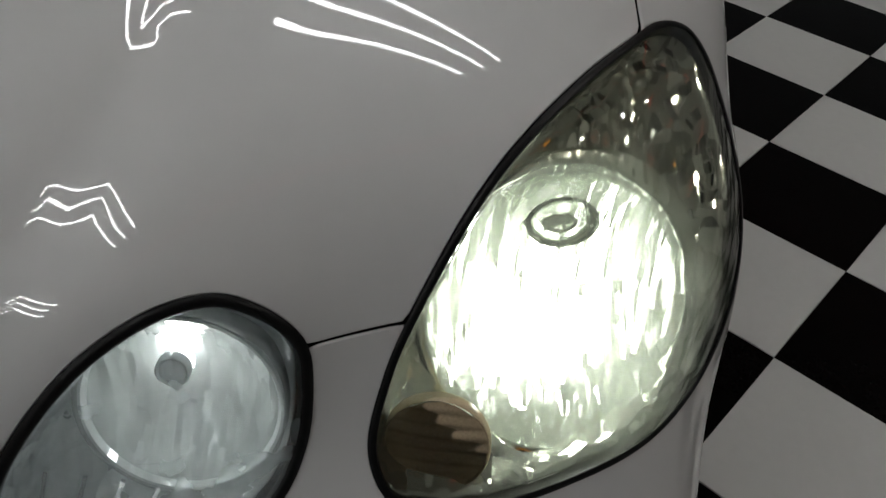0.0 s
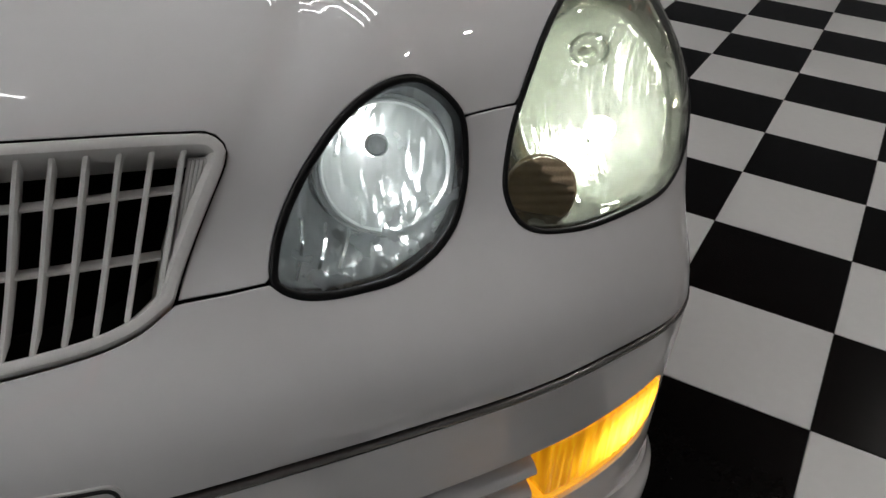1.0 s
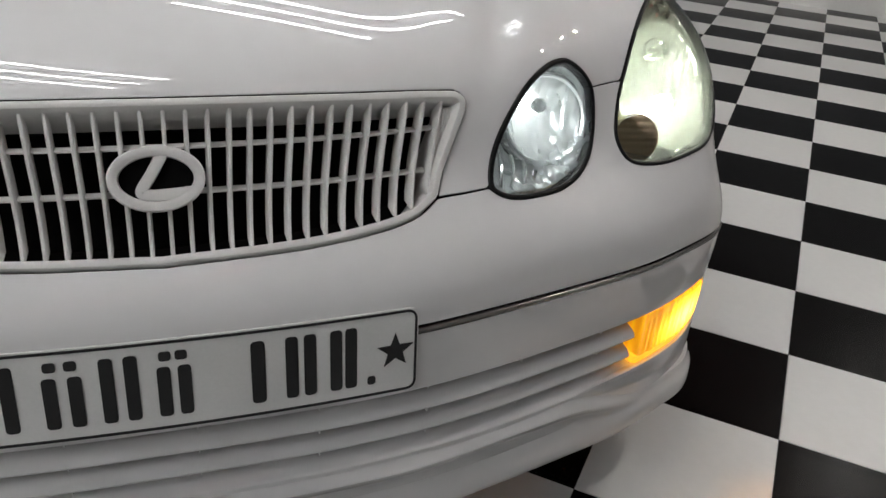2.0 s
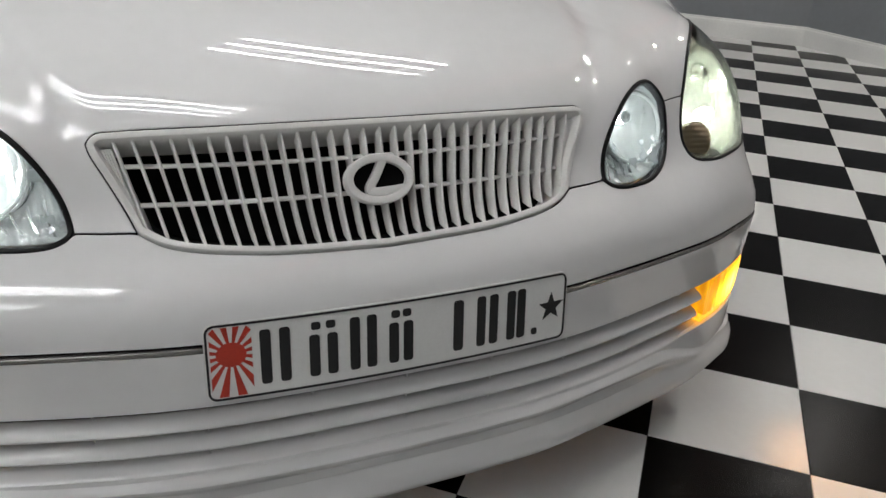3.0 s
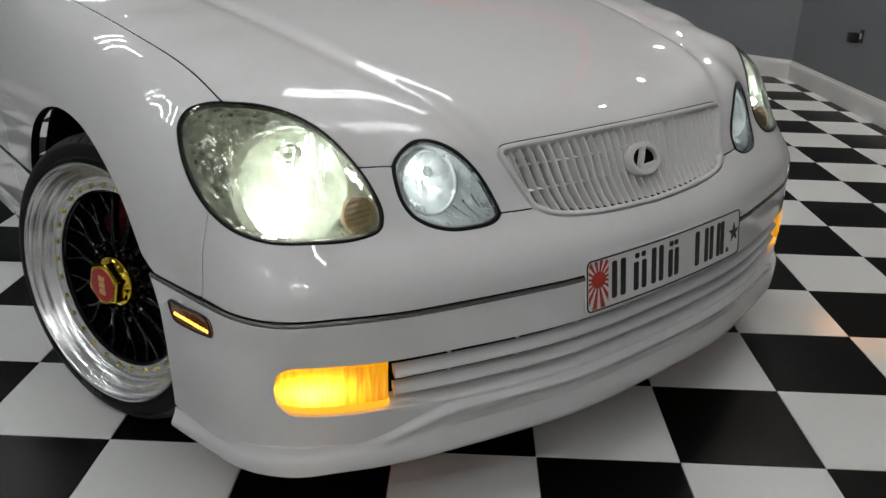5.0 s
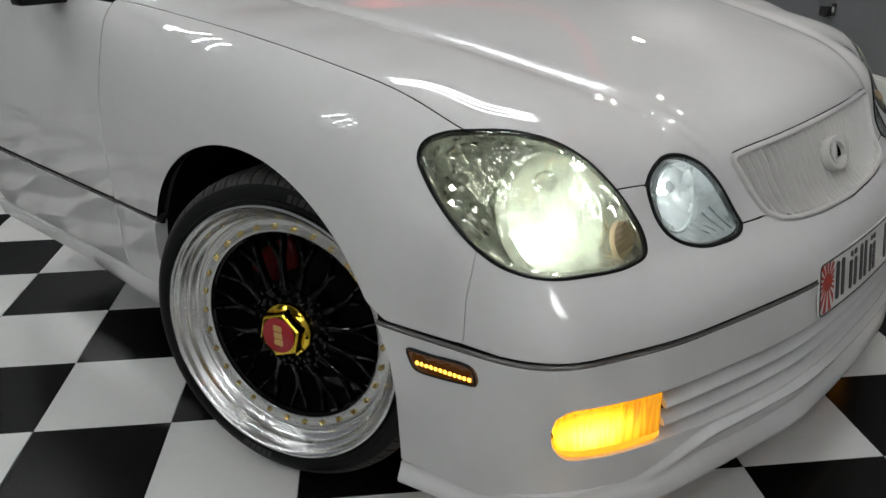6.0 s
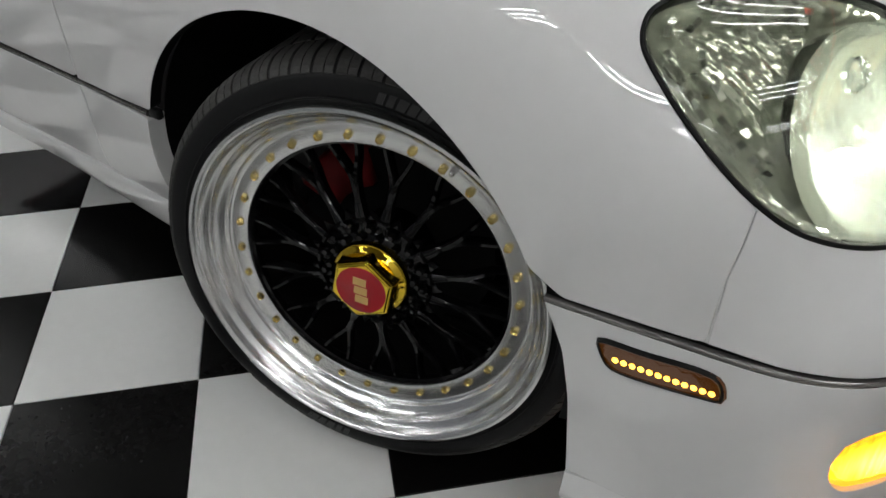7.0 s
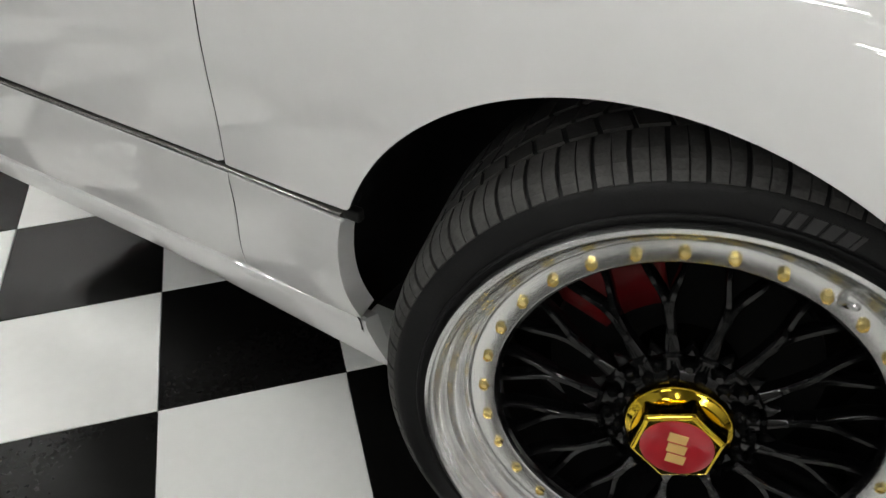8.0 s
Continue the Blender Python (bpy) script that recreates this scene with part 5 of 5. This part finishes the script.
        ob.matrix_basis = CAP_TURN @ Matrix.Translation((x, 0.0022 * (x / 0.0125), 0.0416))
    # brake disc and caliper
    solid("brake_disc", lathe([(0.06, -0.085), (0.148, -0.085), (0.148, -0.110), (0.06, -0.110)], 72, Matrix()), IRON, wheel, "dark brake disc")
    return wheel


PHASE = math.radians(90 + 18.2)
CAP_TURN = Matrix.Rotation(math.radians(-98), 4, "Z")
CENTRE = Vector((-0.8452, 0.7040, 0.3154))
FACE = Vector((-0.9503, -0.3060, 0.0577))


def wheel_pose(centre, face):
    z = face.normalized()
    y = (Vector((0, 0, 1)) - z * z.z).normalized()
    x = y.cross(z)
    m = Matrix((x, y, z)).transposed().to_4x4()
    return Matrix.Translation(centre) @ m


right_wheel = build_wheel(True)
right_wheel.matrix_basis = wheel_pose(CENTRE, FACE)
right_wheel["label"] = "black forged wheel with polished lip and low tyre, turned"
left_wheel = copy_thing(right_wheel, wheel_pose(Vector((0.8452, 0.775, 0.3154)), Vector((0.9503, -0.306 * -1.0, 0.0577))))
for w, sgn in ((right_wheel, 1), (left_wheel, 1)):
    cal = bmesh.new()
    prof = [(0.100, -0.070), (0.158, -0.070), (0.166, -0.078), (0.166, -0.128), (0.100, -0.128)]
    n = 14
    rows = [[cal.verts.new(polar(r, math.radians(105 + 45 * i / n), z)) for r, z in prof] for i in range(n + 1)]
    for a, b in zip(rows, rows[1:]):
        for j in range(5):
            cal.faces.new((a[j], a[(j + 1) % 5], b[(j + 1) % 5], b[j]))
    cal.faces.new(rows[0])
    cal.faces.new(rows[-1])
    bmesh.ops.recalc_face_normals(cal, faces=cal.faces[:])
    link("brake_caliper", cal, CALIPER, w, "red brake caliper")

link("arch_clip", box_bm(0.012, 0.024, 0.016, 0.003, (-0.882, 1.088, 0.462)), RUBBER, car, "small black arch clip")

# door mirror on the right side: painted shell on a short dark foot
shell = bmesh.new()
bmesh.ops.create_uvsphere(shell, u_segments=28, v_segments=16, radius=1.0)
for v in shell.verts:
    x, y, z = v.co
    v.co = (math.copysign(abs(x) ** 0.7, x) * 0.098, math.copysign(abs(y) ** 0.8, y) * 0.060, math.copysign(abs(z) ** 0.65, z) * 0.062)
bmesh.ops.translate(shell, vec=(-0.985, 1.455, 0.972), verts=shell.verts)
door_mirror = link("door_mirror", shell, PAINT, car, "white door mirror shell")
link("mirror_foot", box_bm(0.13, 0.055, 0.022, 0.006, (-0.885, 1.462, 0.902)), RUBBER, door_mirror, "black mirror foot")

# ---- wheel wells and underside ----
for side in (-1, 1):
    vs, n = [], 40
    angs = np.radians(np.linspace(-12, 192, n))
    for x, r in ((0.860, 0.369), (0.850, 0.392), (0.45, 0.395), (0.45, 0.02)):
        vs += [(x * side, 0.755 + r * math.cos(a), 0.325 + r * math.sin(a)) for a in angs]
    fs = [(k * n + i, k * n + i + 1, (k + 1) * n + i + 1, (k + 1) * n + i) for k in range(3) for i in range(n - 1)]
    link_mesh("wheel_well", mesh_of("wheel_well", vs, fs), LINER, car, "black wheel arch liner")
# Unseen slab added to keep light out from under the car.
link("underbody_block", box_bm(1.5, 1.9, 0.02, 0.004, (0, 1.15, 0.19)), DARK, car)

# ---- floor ----
TILE, TURN = 0.3048, -42.0
PLAN = pose(0.8300, -0.1608, 0, 0, 0, TURN)  # the room's grid: x to the east wall, y to the north wall
EAST, NORTH, CUT = 4.28 * TILE, 16.7 * TILE, (1.15 * TILE, 13.65 * TILE)
WEST, SOUTH = -5.6, -4.6


def plan_box(name, mat, x0, x1, y0, y1, z0, z1, bevel=0.0, kind="structure", parent=None, label=""):
    ob = link(name, box_bm(x1 - x0, y1 - y0, z1 - z0, bevel, ((x0 + x1) / 2, (y0 + y1) / 2, (z0 + z1) / 2)), mat, parent, label, smooth=False)
    if not parent:
        ob.matrix_basis = PLAN.copy()
        tagged(ob, kind=kind)
    return ob


floor = plan_box("floor", GROUT, WEST, EAST + 0.1, SOUTH, NORTH + 0.1, -0.06, -0.0055)


def low_slab(sx, sy, sz, b):
    """A low slab with a bevelled top edge, its top at zero."""
    sq = ((-1, -1), (1, -1), (1, 1), (-1, 1))
    v = [(x * sx / 2, y * sy / 2, -sz) for x, y in sq] + [(x * sx / 2, y * sy / 2, -b) for x, y in sq] + [(x * (sx / 2 - b), y * (sy / 2 - b), 0) for x, y in sq]
    f = [(a + i, a + (i + 1) % 4, a + 4 + (i + 1) % 4, a + 4 + i) for a in (0, 4) for i in range(4)] + [(8, 9, 10, 11)]
    return v, f


# ---- room ----
def wall(name, x0, y0, x1, y1, mat=None, height=2.75, thick=0.12):
    """A wall whose room-side face runs from one place of the plan to another, room to its left."""
    a, b = Vector((x0, y0)), Vector((x1, y1))
    L = (b - a).length
    ang = math.degrees(math.atan2(b.y - a.y, b.x - a.x))
    w = tagged(link(name, box_bm(L, thick, height, at=(L / 2, -thick / 2, height / 2)), mat or WALL, None, smooth=False), kind="structure")
    w.matrix_basis = PLAN @ pose(x0, y0, 0, 0, 0, ang)
    prof = [(0.0, 0.0), (0.014, 0.0), (0.014, 0.10), (0.011, 0.118), (0.006, 0.124), (0.004, 0.136), (0.0, 0.138)]
    vs = [(x, y + 0.001, z) for x in (0, L) for y, z in prof]
    k = len(prof)
    fs = [(j, (j + 1) % k, k + (j + 1) % k, k + j) for j in range(k)] + [tuple(range(k)), tuple(range(k, 2 * k))]
    bb = solid("baseboard", (vs, fs), WHITE, None, smooth=False)
    bb.matrix_basis = w.matrix_basis.copy()
    tagged(bb, kind="structure")
    return w


wall("wall_east", EAST, SOUTH, EAST, CUT[1])
wall("wall_corner", EAST, CUT[1], CUT[0], NORTH)
wall("wall_north", CUT[0], NORTH, WEST, NORTH)
wall("wall_west", WEST, NORTH, WEST, SOUTH)
# Unseen wall, its colour raised so that it works as a fill reflector.
wall("wall_south", WEST, SOUTH, EAST, SOUTH, FILL_WALL)
plan_box("ceiling", CEIL, WEST - 0.1, EAST + 0.1, SOUTH - 0.1, NORTH + 0.1, 2.75, 2.85)

# wall socket with a black plug
BLACKP = material("black_plastic", (0.015, 0.015, 0.015), 0.4, vary=0.15)
sock = empty("wall_socket", (0, 0, 0), None, "dark wall socket plate with black plug-in adapter", "socket")
sock.matrix_basis = PLAN @ pose(EAST, 3.16, 0.435)
link("cover_plate", box_bm(0.006, 0.050, 0.076, 0.002, (-0.003, -0.020, 0.010)), material("grey_plate", (0.03, 0.03, 0.03), 0.4, vary=0.1), sock, "grey cover plate")
link("adapter", box_bm(0.05, 0.062, 0.062, 0.006, (-0.03, 0.030, -0.004)), BLACKP, sock, "black adapter block")
link("switch", box_bm(0.004, 0.018, 0.034, 0.001, (-0.008, -0.022, 0.010)), WHITE, sock, "pale insert")

# ---- ceiling lights ----
STEEL = material("grey_enamel", (0.25, 0.25, 0.25), 0.35, vary=0.03)
fixture = empty("ceiling_light", (0, 0, 0), None, "grey ceiling battens carrying three lit tubes", "ceiling light", "ceiling tube lights")
for e in (-0.45, 0.45):
    link("cross_rail", box_bm(0.03, 0.40, 0.02, 0.003, (e, 0, 0.06)), STEEL, fixture, "grey steel rail")
for d in (-0.165, 0, 0.165):
    vs, fs = lathe([(0.0001, -0.59), (0.013, -0.59), (0.0135, -0.585), (0.0135, 0.585), (0.013, 0.59), (0.0001, 0.59)], 18, pose(0, d, 0, 0, 90, 0))
    solid("tube", (vs, fs), TUBE, fixture, "glowing tube")
    link("batten", box_bm(1.23, 0.024, 0.026, 0.003, (0, d, 0.034)), STEEL, fixture, "narrow tube batten")
    for e in (-1, 1):
        link("tube_holder", box_bm(0.02, 0.032, 0.045, 0.003, (e * 0.60, d, 0.006)), STEEL, fixture)
# Three follow reflections on the body; the other fixtures are assumed, added for light.
spots = [(-1.03, y) for y in (-4.0, -2.5, -0.85, 0.85)] + [(-3.9, y) for y in (-4.0, -2.5, -0.85, 0.85, 2.55, 4.25)]
fixture.matrix_basis = PLAN @ pose(spots[0][0], spots[0][1], 2.66)
for x, y in spots[1:]:
    copy_thing(fixture, PLAN @ pose(x, y, 2.66))
down = empty("downlight", (0, 0, 0), None, "round recessed ceiling spotlight, lit", "downlight", "ceiling spotlights")
vs, fs = lathe([(0.05, 0.0), (0.068, 0.0), (0.07, 0.006), (0.07, 0.02), (0.05, 0.02)], 32, pose(0, 0, 0))
solid("bezel", (vs, fs), STEEL, down)
vs, fs = lathe([(0.0001, 0.004), (0.05, 0.004), (0.05, 0.012), (0.0001, 0.012)], 32, pose(0, 0, 0))
solid("lens", (vs, fs), material("lit_spot", (1, 1, 1), 0.4, vary=0, emit=640.0, emit_color=(1.0, 0.96, 0.9)), down, "glowing disc")
dl = [(0.95, 1.1), (0.95, 2.4), (0.95, 4.1)]
down.matrix_basis = PLAN @ pose(*dl[0], 2.735)
for x, y in dl[1:]:
    copy_thing(down, PLAN @ pose(x, y, 2.735))

# red glowing line along the ceiling's border
line = [(-4.5, 4.80, 2.71), (-2.5, 4.80, 2.71), (-0.1, 4.80, 2.71)] + [(-0.1 + 0.37 * math.sin(a), 4.43 + 0.37 * math.cos(a), 2.71) for a in np.radians(np.linspace(10, 80, 8))] + [(0.27, 4.43, 2.71), (0.27, 2.0, 2.71), (0.27, -1.0, 2.71), (0.27, -3.8, 2.71)]
line = resample(np.array(line), 0.05)
tg = np.gradient(line, axis=0)
tg /= np.linalg.norm(tg, axis=1)[:, None]
vs, fs = sweep(line, [(-0.012, 0), (-0.010, -0.008), (0.010, -0.008), (0.012, 0), (0.012, 0.040), (-0.012, 0.040)], False, (np.cross((0, 0, 1.0), tg), np.tile((0, 0, 1.0), (len(line), 1))))
neon = solid("light_strip", (vs, fs), material("red_glow", (1, 0.2, 0.15), 0.4, vary=0, emit=1.0, emit_color=(1.0, 0.14, 0.12)), None, "", smooth=False)
tagged(neon, "thin red glowing light strip along the ceiling border", "light strip")
neon.matrix_basis = PLAN.copy()

# ---- floor tiles ----
white_me, black_me = (mesh_of("tile", *low_slab(TILE - 0.0015, TILE - 0.0015, 0.0055, 0.0009)) for _ in range(2))
white_me.materials.append(TILE_W)
black_me.materials.append(TILE_B)
rest = {0: ([], []), 1: ([], [])}
for i in range(-19, 5):
    for j in range(-16, 18):
        near = -8 <= i <= 3 and -6 <= j <= 16
        m = PLAN @ pose((i + 0.5) * TILE, (j + 0.5) * TILE, 0)
        if near:
            ob = new("tile", white_me if (i + j) % 2 else black_me)
            ob.parent = floor
            ob.matrix_parent_inverse = floor.matrix_basis.inverted()
            ob.matrix_basis = m
        else:
            v, f = low_slab(TILE - 0.0015, TILE - 0.0015, 0.0055, 0.0009)
            vs, fs = rest[(i + j) % 2]
            fs += [tuple(q + len(vs) for q in face) for face in f]
            vs += [((i + 0.5) * TILE + p[0], (j + 0.5) * TILE + p[1], p[2]) for p in v]
for k, mat in ((1, TILE_W), (0, TILE_B)):
    ob = link_mesh("tiles", mesh_of("tiles", *rest[k]), mat, floor, smooth=False)
    tagged(ob, kind="stuff")
